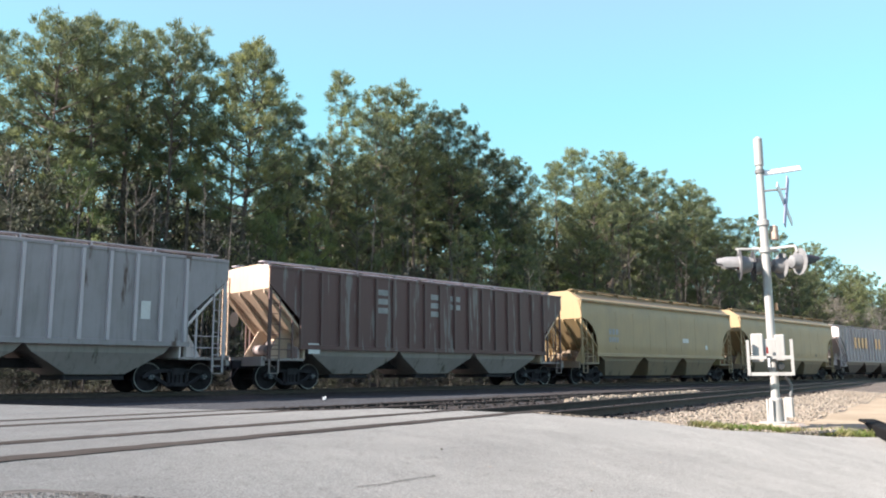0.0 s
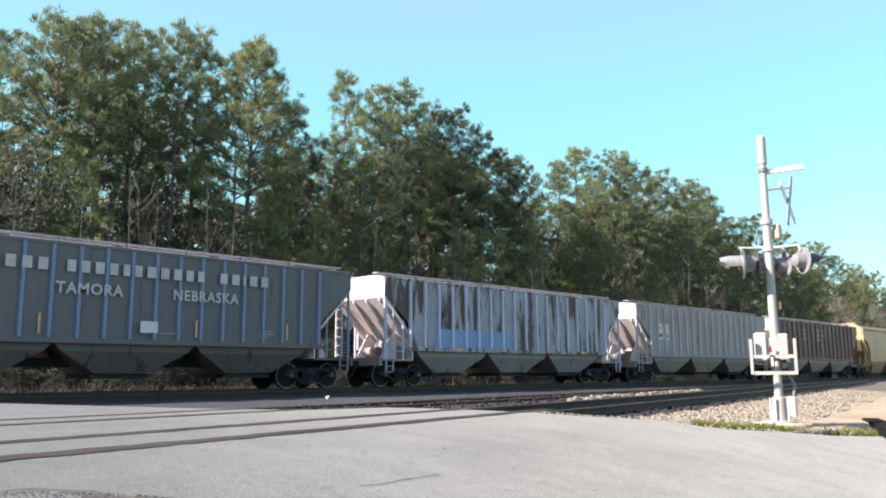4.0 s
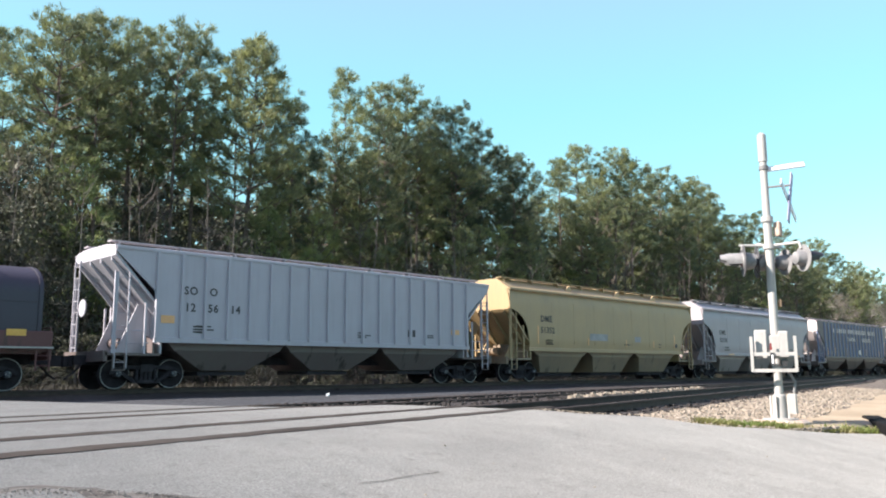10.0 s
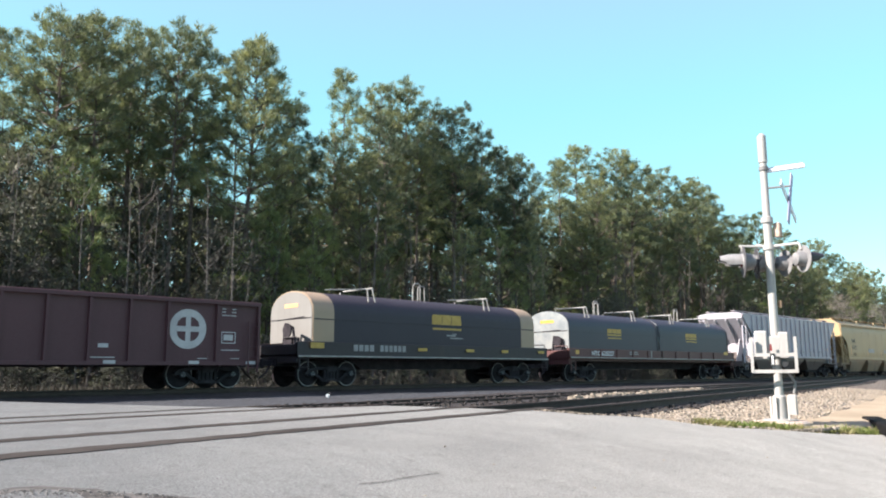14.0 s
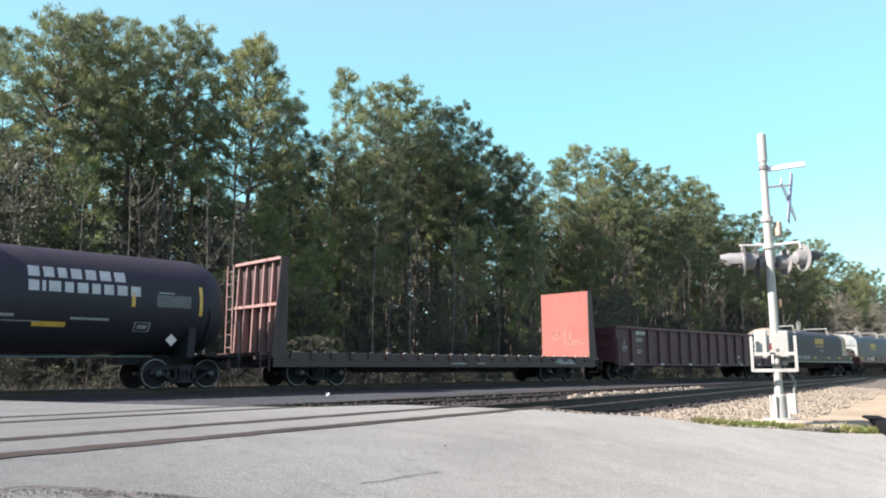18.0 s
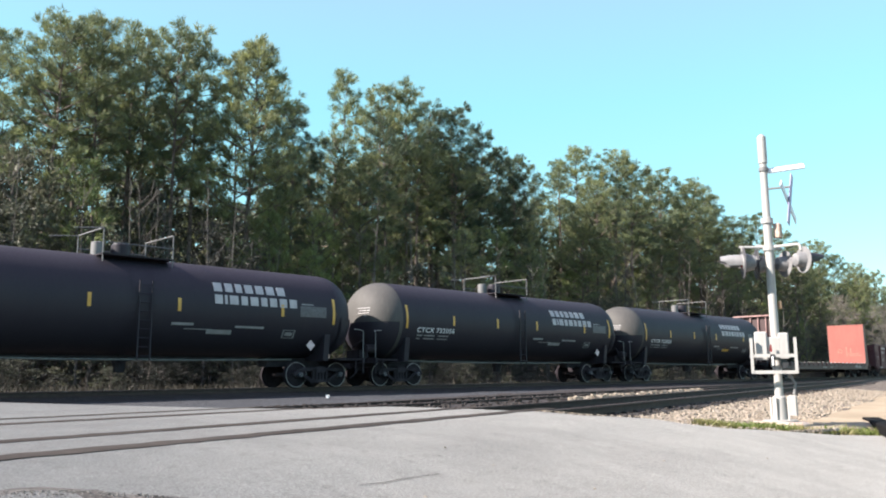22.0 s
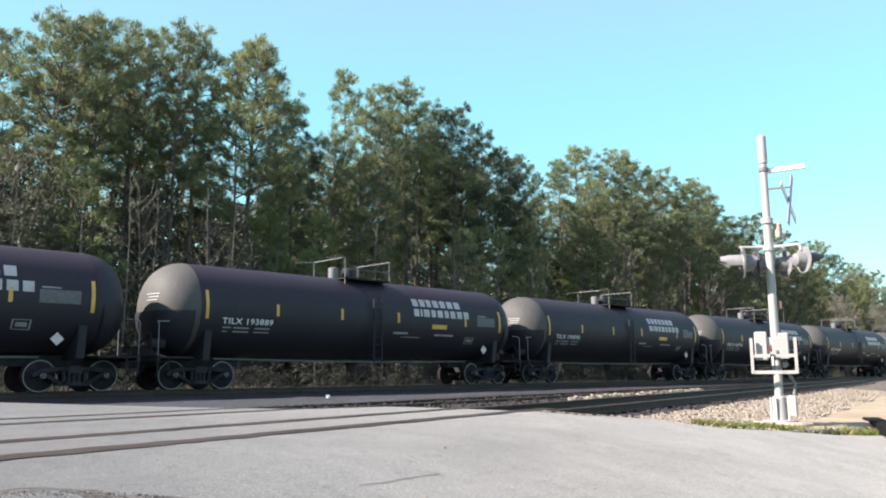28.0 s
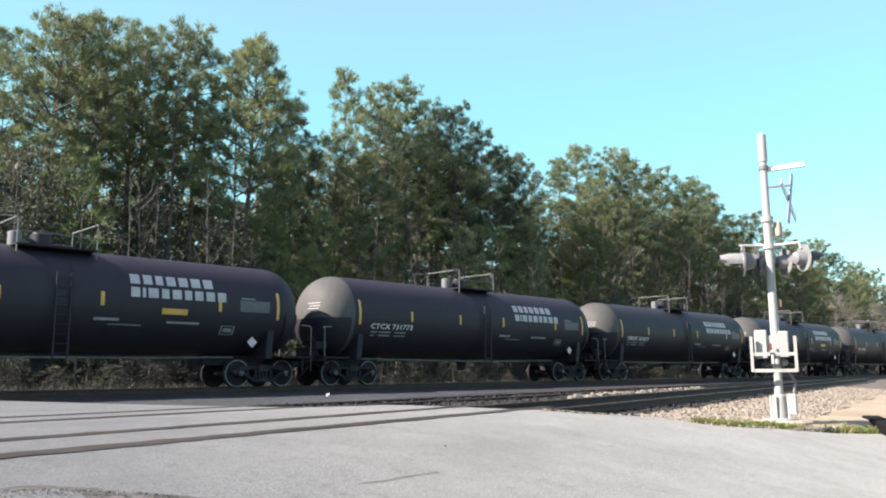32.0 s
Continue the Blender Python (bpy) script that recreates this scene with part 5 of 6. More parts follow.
def side_marks(car, half, seed, y=-1.606, dark=True):
    """Small stencilled data too fine to read, as plain bars."""
    r = random.Random(seed)
    out = []
    for x in (-half + 1.2, -half + 1.3, 0.9, half - 2.6):
        for k in range(3):
            if r.random() < 0.8:
                w = r.uniform(0.25, 0.7)
                z = 1.72 + 0.09 * k + r.uniform(0, 0.02)
                out.append((x, x + w, z, z + 0.045))
    bars("data_stencil", car, y, out, MARK_BLACK if dark else MARK_FAINT)


CARS = []


def add(car):
    CARS.append((car, car.location.x))
    return car


c = add(hopper("white covered hopper car with a rounded side", 281.6, 6.95, WHITE_K, smooth=True, under=UNDER_GREY))
c = add(hopper("tan covered hopper car with ribbed sides", 263.4, 6.95, TAN, TAN, 18))
c = add(hopper("grey ribbed covered hopper car with faded orange lettering", 245.3, 6.95, GREY_F, GREY_RIB, 18, end=END_SUNLIT))
bars("lettering_block", c, -1.70, [(x, x + 0.55, 2.6, 3.5) for x in (-5.2, -4.3, -3.4, -2.5, 0.2, 1.1)], MARK_ORANGE)
c = add(hopper("pale yellow covered hopper car with smooth curved sides", 227.0, 6.95, YELLOW_OLD, smooth=True, end=YELLOW, under=UNDER_YELLOW))
side_marks(c, 6.95, 1)
c = add(hopper("pale yellow covered hopper car with smooth curved sides", 208.83, 6.97, YELLOW_OLD, smooth=True, end=YELLOW, under=UNDER_YELLOW))
bars("reporting_mark", c, -1.606, [(-5.9, -5.65, 2.55, 2.85), (-5.58, -5.33, 2.55, 2.85), (-5.26, -5.0, 2.55, 2.85), (-5.9, -5.72, 2.15, 2.42), (-5.66, -5.48, 2.15, 2.42), (-5.42, -5.24, 2.15, 2.42), (-5.18, -5.0, 2.15, 2.42)], MARK_FAINT)
bars("patch_mark", c, -1.606, [(1.9, 2.6, 2.3, 2.55), (4.7, 4.95, 1.95, 2.2)], PATCH_WHITE)
c = add(hopper("rust-brown ribbed covered hopper car, paint worn to patches", 190.45, 7.0, BROWN, BROWN_RIB, 17, roof=ROOF_GREY, end=TAN, under=UNDER_GREY))
bars("lettering_block", c, -1.606, [(-3.55 + k, -2.95 + k, z, z + 0.22) for k in (0.0, 2.95, 4.1) for z in (3.55, 3.2, 2.85)][:8], MARK_FAINT)
bars("placard", c, -1.612, [(-6.7, -6.2, 1.25, 1.62)], PATCH_WHITE)
c = add(hopper("weathered grey ribbed covered hopper car with rust stains", 172.2, 6.93, GREY_F, GREY_RIB, 18, under=UNDER_GREY, end=END_SUNLIT))
bars("white_patch", c, -1.608, [(-6.15, -5.62, 2.35, 3.25), (-5.5, -4.95, 2.35, 3.25)], PATCH_WHITE, "white painted panel")
words(c, "IC", -6.08, -1.616, 2.9, 0.26, MARK_BLACK)
bars("data_stencil", c, -1.612, [(-6.08, -5.68, 2.5, 2.7), (-5.4, -5.05, 2.5, 2.7)], MARK_BLACK)
words(c, "E", -5.35, -1.616, 2.9, 0.26, MARK_BLACK)
bars("placard", c, -1.615, [(5.35, 5.65, 2.2, 2.75)], PATCH_WHITE)
c = add(hopper("rusty white ribbed covered hopper car with a sky-blue lower band", 153.95, 6.9, GRAFFITI, BLUE_RIB, 18, roof=ROOF_GREY, under=UNDER_GREY, end=END_SUNLIT))
bars("blue_band", c, -1.606, [(-5.55, -0.72, 1.58, 2.32)], BLUE_BAND, "sky-blue painted band", thick=0.003)
words(c, "DM", -5.46, -1.614, 2.82, 0.36, MARK_BLACK, 0.9)
words(c, "E", -4.62, -1.614, 2.82, 0.36, MARK_BLACK, 0.9)
words(c, "23", -5.44, -1.614, 2.38, 0.36, MARK_BLACK, 0.9)
words(c, "51", -4.66, -1.614, 2.38, 0.36, MARK_BLACK, 0.9)
words(c, "5", -3.86, -1.614, 2.38, 0.36, MARK_BLACK, 0.9)
bars("orange_tab", c, -1.632, [(x, x + 0.45, 1.46, 1.55) for x in (-4.4, -1.5, 1.9, 4.6)], MARK_ORANGE)
c = add(hopper("slate-blue ribbed covered hopper car with white lettering", 135.7, 6.95, BLUE, BLUE_RIB2, 19, roof=ROOF_GREY, end=END_SUNLIT))
bars("name_block", c, -1.702, letter_blocks(-5.35, 3.42, 0.34, [0.26, -0.25, 0.26, 0.3, 0.26, 0.26, 0.26, -0.2, 0.24, 0.24, 0.26, 0.24, 0.2, 0.22, 0.28, 0.26, 0.26, 0.24, 0.22, -0.25, 0.26, 0.28, 0.08, 0.28, 0.26], 0.16), MARK_DUSTY, "dusty white block lettering")
words(c, "TAMORA", -2.3, -1.704, 2.80, 0.46, MARK_DUSTY, 0.95)
words(c, "NEBRASKA", 1.2, -1.704, 2.80, 0.46, MARK_DUSTY, 0.95)
bars("orange_tab", c, -1.704, [(x, x + 0.06, 1.65, 2.2) for x in (-6.75, -5.1, -2.7, 2.0, 5.4)], MARK_ORANGE)
bars("white_patch", c, -1.704, [(0.2, 0.75, 1.75, 2.1)], PATCH_WHITE)
side_marks(c, 6.95, 4, -1.606, False)
c = add(hopper("light grey covered hopper car with smooth curved sides", 117.25, 6.93, SMOOTH_GREY, smooth=True, under=UNDER_GREY))
words(c, "DME", -6.3, -1.61, 2.72, 0.40, MARK_GREY)
words(c, "52136", -6.3, -1.61, 2.24, 0.38, MARK_GREY)
bars("orange_tab", c, -1.636, [(x, x + 0.75, 1.44, 1.52) for x in (-5.2, -1.9, 0.9, 3.4, 5.4)], MARK_ORANGE)
bars("placard", c, -1.606, [(5.45, 5.8, 1.78, 2.05)], MARK_BLACK)
bars("white_patch", c, -1.606, [(0.75, 0.97, 1.85, 2.0)], PATCH_WHITE)
side_marks(c, 6.93, 5)
c = add(hopper("yellow covered hopper car with smooth curved sides", 99.03, 7.05, YELLOW, smooth=True, under=UNDER_YELLOW))
words(c, "DME", -6.2, -1.61, 2.80, 0.42, MARK_BLACK)
words(c, "51352", -6.2, -1.61, 2.27, 0.40, MARK_BLACK)
bars("orange_tab", c, -1.606, [(x, x + 0.10, 1.75, z) for x, z in ((-6.45, 2.6), (-2.4, 2.1), (1.1, 2.1), (3.9, 2.1), (6.2, 2.5))], MARK_ORANGE)
bars("faded_panel", c, -1.605, [(-2.2, -0.6, 2.0, 2.35), (2.0, 2.6, 2.0, 2.3)], MARK_FAINT)
bars("placard", c, -1.606, [(6.25, 6.55, 1.78, 1.98)], MARK_BLACK)
side_marks(c, 7.05, 6)
for x in (-3.5, 0.9, 4.6):
    part("hatch_bracket", Shape().prism([(x - 0.3, 4.42), (x + 0.35, 4.42), (x + 0.15, 4.72)], -1.25, -1.05, "y"), YELLOW, c)
c = add(hopper("white ribbed covered hopper car", 80.88, 6.97, WHITE_K, WHITE_K, 18, drop=4.1))
words(c, "SO", -6.12, -1.61, 2.93, 0.36, MARK_BLACK)
words(c, "O", -5.24, -1.61, 2.93, 0.36, MARK_BLACK)
words(c, "12", -6.08, -1.61, 2.40, 0.36, MARK_BLACK)
words(c, "56", -5.28, -1.61, 2.40, 0.36, MARK_BLACK)
words(c, "14", -4.47, -1.61, 2.40, 0.36, MARK_BLACK)
bars("orange_patch", c, -1.606, [(-6.85, -6.4, 2.0, 2.24), (5.9, 6.4, 2.0, 2.2)], MARK_ORANGE)
bars("placard", c, -1.606, [(3.45, 3.85, 1.85, 2.12)], MARK_BLACK)
side_marks(c, 6.97, 7)


def hood_section(half, low, crown):
    side = crown - 0.85
    pts = [(-half, low), (-half, side)]
    for i in range(1, 12):
        a = math.pi * (1 - i / 12)
        pts.append((half * math.cos(a), side + (crown - side) * math.sin(a) ** 0.85))
    return pts + [(half, side), (half, low)]


def coil_car(label, centre, half, frame, sill_low, sill_top, hoods, crown, body, ends, band):
    car = thing("coil_car", label, "freight car", "coil cars of the train", (centre, TRACK_Y, 0))
    running_gear(car, half, half + 2.6)
    long = half + 1.85
    for k in (-1, 1):
        part("side_sill", Shape().slab(-long, long, *sorted((k * 1.38, k * 1.53)), sill_low, sill_top, 0.02).slab(-long, long, *sorted((k * 1.36, k * 1.60)), sill_low - 0.05, sill_low + 0.04, 0.01), frame, car)
        part("end_sill", Shape().slab(*sorted((k * (long - 0.12), k * long)), -1.5, 1.5, 0.85, sill_top - 0.1, 0.02).slab(*sorted((k * (long - 1.5), k * long)), -1.45, 1.45, 1.08, 1.16, 0.02), frame, car)
        part("handrail", Shape().bar([(k * (long - 0.03), -1.4, 1.1), (k * (long - 0.03), -1.4, 1.75), (k * (long - 0.03), -0.6, 1.75)], 0.02, 5), frame, car)
        ladder(car, k * (long - 0.25), -1.56, 0.55, 1.1, 0.36, "x", frame, 2, "step")
    part("floor", Shape().box(-long + 0.2, long - 0.2, -1.36, 1.36, 1.02, 1.12), frame, car)
    s = Shape().prism([(-half + 1.2, 1.02), (half - 1.2, 1.02), (half - 1.9, 0.62), (-half + 1.9, 0.62)], -0.5, 0.5, "y").box(-half - 1.9, half + 1.9, -0.24, 0.24, 0.74, 1.02)
    part("centre_sill", s, STEEL, car)
    part("sill_ledge", Shape().box(-long, long, -1.625, -1.60, sill_low - 0.03, sill_low + 0.02), WORN_GALV, car, "worn bright edge of the walkway")
    part("brake_gear", Shape().lathe([(0, 0.26), (0.05, 0.26), (0.05, 0.20), (0.02, 0.05)], (-long + 0.05, -0.75, 2.0), "x", 14).box(-long + 0.1, -long + 0.45, -1.0, -0.5, 1.15, 1.75).bar([(-long + 0.2, -1.15, 1.1), (-long + 0.15, -1.0, 2.1), (-long + 0.2, -0.45, 2.25), (-long + 0.2, -0.3, 1.2)], 0.05, 6), STEEL, car)
    if len(hoods) == 2:
        for i in range(9):
            x = -half + 0.8 + (2 * half - 1.6) * i / 8
            part("sill_stiffener", Shape().box(x - 0.04, x + 0.04, -1.585, -1.53, sill_low, sill_top - 0.04), frame, car)
    for a, b in hoods:
        mid = (a + b) / 2
        hood = part("hood", Shape().prism(hood_section(1.36, sill_top - 0.02, crown), a + (band if band else 0.0), b - (band if band else 0.0), "x"), body, car, smooth=35)
        if band:
            for p, q in ((a, a + band), (b - band, b)):
                part("hood_end", Shape().prism(hood_section(1.365, sill_top - 0.02, crown + 0.005), p, q, "x"), ends, hood, "cream hood end", smooth=35)
            part("hood_face", Shape().prism(hood_section(1.33, sill_top, crown - 0.035), a - 0.03, a - 0.001, "x"), FACE_GREY, hood, "dusty pale grey face of the hood", smooth=35)
        else:
            part("hood_end", Shape().prism(hood_section(1.34, sill_top, crown - 0.02), a - 0.03, a, "x"), ends, hood, "bare metal hood end", smooth=35)
            part("hood_rim", Shape().prism(hood_section(1.385, sill_top, crown + 0.025), b - 0.12, b - 0.04, "x"), body, hood, smooth=35)
        rail_y = -1.36
        z = sill_top + (crown - sill_top) * 0.42
        part("hood_seam", Shape().box(a + 0.05, b - 0.05, rail_y - 0.012, rail_y, z, z + 0.04), body, hood)
        part("end_seam", Shape().box(a - 0.045, a - 0.03, -1.3, 1.3, z + 0.05, z + 0.08).bar([(a - 0.05, -0.9, z + 0.12), (a - 0.05, 0.9, z + 0.05)], 0.012, 5), STEEL, hood)
        part("end_mark", Shape().box(a - 0.042, a - 0.031, -0.45, 0.4, crown - 0.62, crown - 0.48), MARK_YELLOW if not band else MARK_ORANGE, hood)
        part("lifting_hoop", Shape().bar([(mid - 0.32, -0.15, crown - 0.02), (mid - 0.30, -0.15, crown + 0.62), (mid - 0.18, -0.15, crown + 0.74), (mid + 0.05, -0.15, crown + 0.74), (mid + 0.12, -0.15, crown + 0.60), (mid + 0.12, -0.15, crown - 0.02)], 0.026, 6), WORN_GALV, hood)
        part("lifting_hoop", Shape().bar([(mid + 0.30, 0.2, crown - 0.02), (mid + 0.32, 0.2, crown + 0.62), (mid + 0.5, 0.2, crown + 0.70), (mid + 0.7, 0.2, crown + 0.66), (mid + 0.72, 0.2, crown - 0.02)], 0.026, 6), WORN_GALV, hood)
        for x in (mid - (b - a) * 0.265, mid + (b - a) * 0.265):
            s = Shape()
            for d in (-0.12, 0.12):
                s.bar([(x + d * 1.6, -1.12, crown - 0.5), (x + d, -0.95, crown + 0.2)], 0.03, 5)
            s.bar([(x + 0.2, -0.95, crown + 0.22), (x - 1.7, -0.3, crown + 0.12)], 0.026, 5).bar([(x + 0.15, -0.95, crown + 0.26), (x + 0.15, 0.92, crown + 0.26)], 0.03, 5).bar([(x, 0.92, crown + 0.22), (x, 1.02, crown - 0.42)], 0.03, 5)
            part("stacking_bracket", s, WORN_GALV, hood)
    return car


def logo(car, x, y, z, w, h):
    """A yellow block mark of three forms over a bar."""
    plate = part("emblem", Shape().prism([(x, z), (x + w - 0.05, z), (x + w, z + 0.06), (x + w - 0.05, z + h), (x + 0.05, z + h), (x, z + h - 0.06)], y - 0.004, y, "y"), DULL_YELLOW, car, "dull yellow block emblem over a bar")
    for p in (0.335, 0.65):
        part("emblem_gap", Shape().box(x + w * p - 0.012, x + w * p + 0.012, y - 0.007, y - 0.003, z + h * 0.15, z + h * 0.85), HOOD_BROWN, plate)
    bars("emblem_bar", car, y, [(x + 0.04, x + w, z - h * 0.42, z - h * 0.24)], DULL_YELLOW)


c = add(coil_car("coil car with two slate-blue hoods on an oxide-red frame", 62.12, 6.96, RED_FRAME, 1.19, 1.64, ((-8.55, -0.12), (0.12, 8.55)), 3.55, HOOD_BLUE, SILVER, 0))
logo(c, -5.2, -1.362, 2.35, 1.35, 0.36)
logo(c, 3.1, -1.362, 2.35, 1.35, 0.36)
words(c, "NYC 628227", -7.0, -1.592, 1.30, 0.33, MARK_WHITE, 1.05)
bars("data_stencil", c, -1.534, [(-3.4, -2.6, 1.48, 1.53), (-3.4, -2.5, 1.38, 1.43), (-1.2, -1.1, 1.25, 1.6), (1.5, 1.6, 1.25, 1.6), (4.6, 4.7, 1.25, 1.6)], MARK_FAINT)
bars("yellow_patch", c, -1.534, [(7.6, 8.1, 1.5, 1.68), (-8.3, -8.0, 1.35, 1.55)], MARK_YELLOW)
c = add(coil_car("coil car with one dark hood and cream hood ends", 44.42, 5.26, DARK_FRAME, 1.08, 1.60, ((-6.35, 6.35),), 3.52, HOOD_BROWN, CREAM, 0.95))
logo(c, -0.35, -1.362, 2.42, 1.75, 0.44)
bars("reporting_mark", c, -1.534, letter_blocks(-4.6, 1.28, 0.24, [0.2, 0.2, 0.2, 0.2, -0.2, 0.17, 0.17, 0.17, 0.17, 0.17, 0.17], 0.06), MARK_FAINT)
bars("yellow_patch", c, -1.59, [(x, x + w, z, z + (0.2 if w > 0.55 else 0.12)) for x, w, z in ((-6.6, 0.6, 1.36), (-1.35, 0.5, 1.33), (1.45, 0.5, 1.33), (3.75, 0.45, 1.33), (6.35, 0.45, 1.33))], DULL_YELLOW)
bars("scrawl", c, -1.364, [(0.5, 1.05, 1.98, 2.04), (0.7, 1.5, 1.88, 1.93), (0.85, 1.1, 2.06, 2.10)], MARK_FAINT)


def gondola(centre, half):
    car = thing("gondola_car", "brown steel gondola car with ribbed sides, open on top", "freight car", at=(centre, TRACK_Y, 0))
    running_gear(car, half, half + 2.45)
    long, lo, hi = half + 1.62, 0.74, 2.84
    for k in (-1, 1):
        part("side", Shape().box(-long, long, *sorted((k * 1.42, k * 1.47)), lo + 0.06, hi - 0.1), GONDOLA, car)
        part("top_chord", Shape().slab(-long, long, *sorted((k * 1.40, k * 1.60)), hi - 0.13, hi, 0.02), GONDOLA, car)
        part("side_sill", Shape().slab(-long + 0.2, long - 0.2, *sorted((k * 1.40, k * 1.585)), lo, lo + 0.12, 0.01), GONDOLA, car)
        part("end", Shape().box(*sorted((k * (long - 0.06), k * long)), -1.42, 1.42, 0.95, hi - 0.06).box(*sorted((k * long, k * (long + 0.09))), -1.3, 1.3, hi - 0.5, hi - 0.38).box(*sorted((k * long, k * (long + 0.09))), -1.3, 1.3, 1.7, 1.85), GONDOLA, car)
        ladder(car, k * (long - 0.3), -1.61, 0.5, 2.2, 0.36, "x", GONDOLA, 5)
    me = Shape().prism([(-0.06, 0), (-0.045, -0.11), (0.045, -0.11), (0.06, 0)], lo + 0.1, hi - 0.12, "z").mesh("rib", GONDOLA)
    far = Shape()
    inner = long - 3.3
    for x in [-long + 0.07, -long + 1.6, long - 1.6, long - 0.07] + [-inner + 2 * inner * i / 11 for i in range(12)]:
        part("rib", me, None, car, at=(x, -1.47, 0))
        far.box(x - 0.06, x + 0.06, 1.47, 1.58, lo + 0.1, hi - 0.12)
    part("far_ribs", far, GONDOLA, car)
    part("floor", Shape().box(-long + 0.05, long - 0.05, -1.42, 1.42, 1.02, 1.12), GONDOLA, car)
    part("centre_sill", Shape().box(-half - 1.9, half + 1.9, -0.24, 0.24, 0.70, 1.02), STEEL, car)
    disc = Shape().prism([(0.63 * math.cos(i * math.tau / 32), 0.63 * math.sin(i * math.tau / 32)) for i in range(32)], -0.006, 0, "y")
    emblem = part("round_emblem", disc, MARK_DUSTY, car, "dusty white round emblem with a cross", at=(long - 2.6, -1.474, 1.88))
    for k in range(4):
        q = [(0.085 + 0.30 * r * math.cos(t), 0.085 + 0.30 * r * math.sin(t)) for r, t in ((0.0, 0), (1, 0.0), (1, 0.5), (1, 1.07), (1, 1.5708))]
        for _ in range(k):
            q = [(-z, x) for x, z in q]
        part("emblem_gap", Shape().prism(q, -0.010, -0.004, "y"), GONDOLA, emblem)
    bars("reporting_mark", car, -1.474, letter_blocks(-long + 2.15, 2.42, 0.2, [0.2, 0.2, 0.2, 0.2], 0.04), MARK_DUSTY)
    words(car, "518321", -long + 2.12, -1.476, 2.06, 0.27, MARK_DUSTY, 0.82)
    bars("data_stencil", car, -1.592, [(x, x + 0.36, 0.78, 0.88) for x in (-8.6, -5.4, -2.2, 1.4, 4.6, long - 2.6, long - 0.55)], MARK_DUSTY)
    bars("stencil_line", car, -1.476, [(-long + 2.2, -long + 2.7, 1.55, 1.59), (-long + 2.2, -long + 2.6, 1.42, 1.46), (long - 1.42, long - 1.28, 2.56, 2.59), (long - 1.05, long - 0.9, 2.56, 2.59), (long - 1.42, long - 1.28, 2.46, 2.49),
         (long - 1.05, long - 0.9, 2.46, 2.49), (long - 1.42, long - 0.9, 2.35, 2.38), (long - 1.42, long - 0.75, 1.22, 1.25), (long - 1.05, long - 0.75, 0.95, 0.97), (long - 2.25, long - 1.9, 0.95, 0.97), (long - 5.6, long - 4.9, 0.95, 0.98), (long - 5.4, long - 5.1, 1.25, 1.37)], MARK_DUSTY)
    bars("stencil_box", car, -1.476, [(long - 1.42, long - 0.9, 1.80, 1.83), (long - 1.42, long - 0.9, 1.45, 1.48), (long - 1.42, long - 1.39, 1.48, 1.80), (long - 0.93, long - 0.9, 1.48, 1.80), (long - 1.34, long - 1.0, 1.55, 1.74)], MARK_DUSTY)
    bars("chalk_drawing", car, -1.476, [(-long + 0.95, -long + 0.98, 1.45, 2.15), (-long + 0.75, -long + 0.78, 1.5, 1.85), (-long + 1.15, -long + 1.18, 1.5, 1.85), (-long + 0.7, -long + 1.25, 1.72, 1.75)], MARK_DUSTY)
    return car


add(gondola(25.9, 8.25))


# faded red, lightened further to carry the sun on the posts
FADED_LIT_RED = car_paint("faded_lit_red_frame", (0.28, 0.18, 0.155), (0.11, 0.06, 0.05), 0.25, 0.25)


PALE_PINK = plain("pale_pink_scrawl", (0.27, 0.115, 0.085), (0.31, 0.15, 0.11), 3, 0.6)


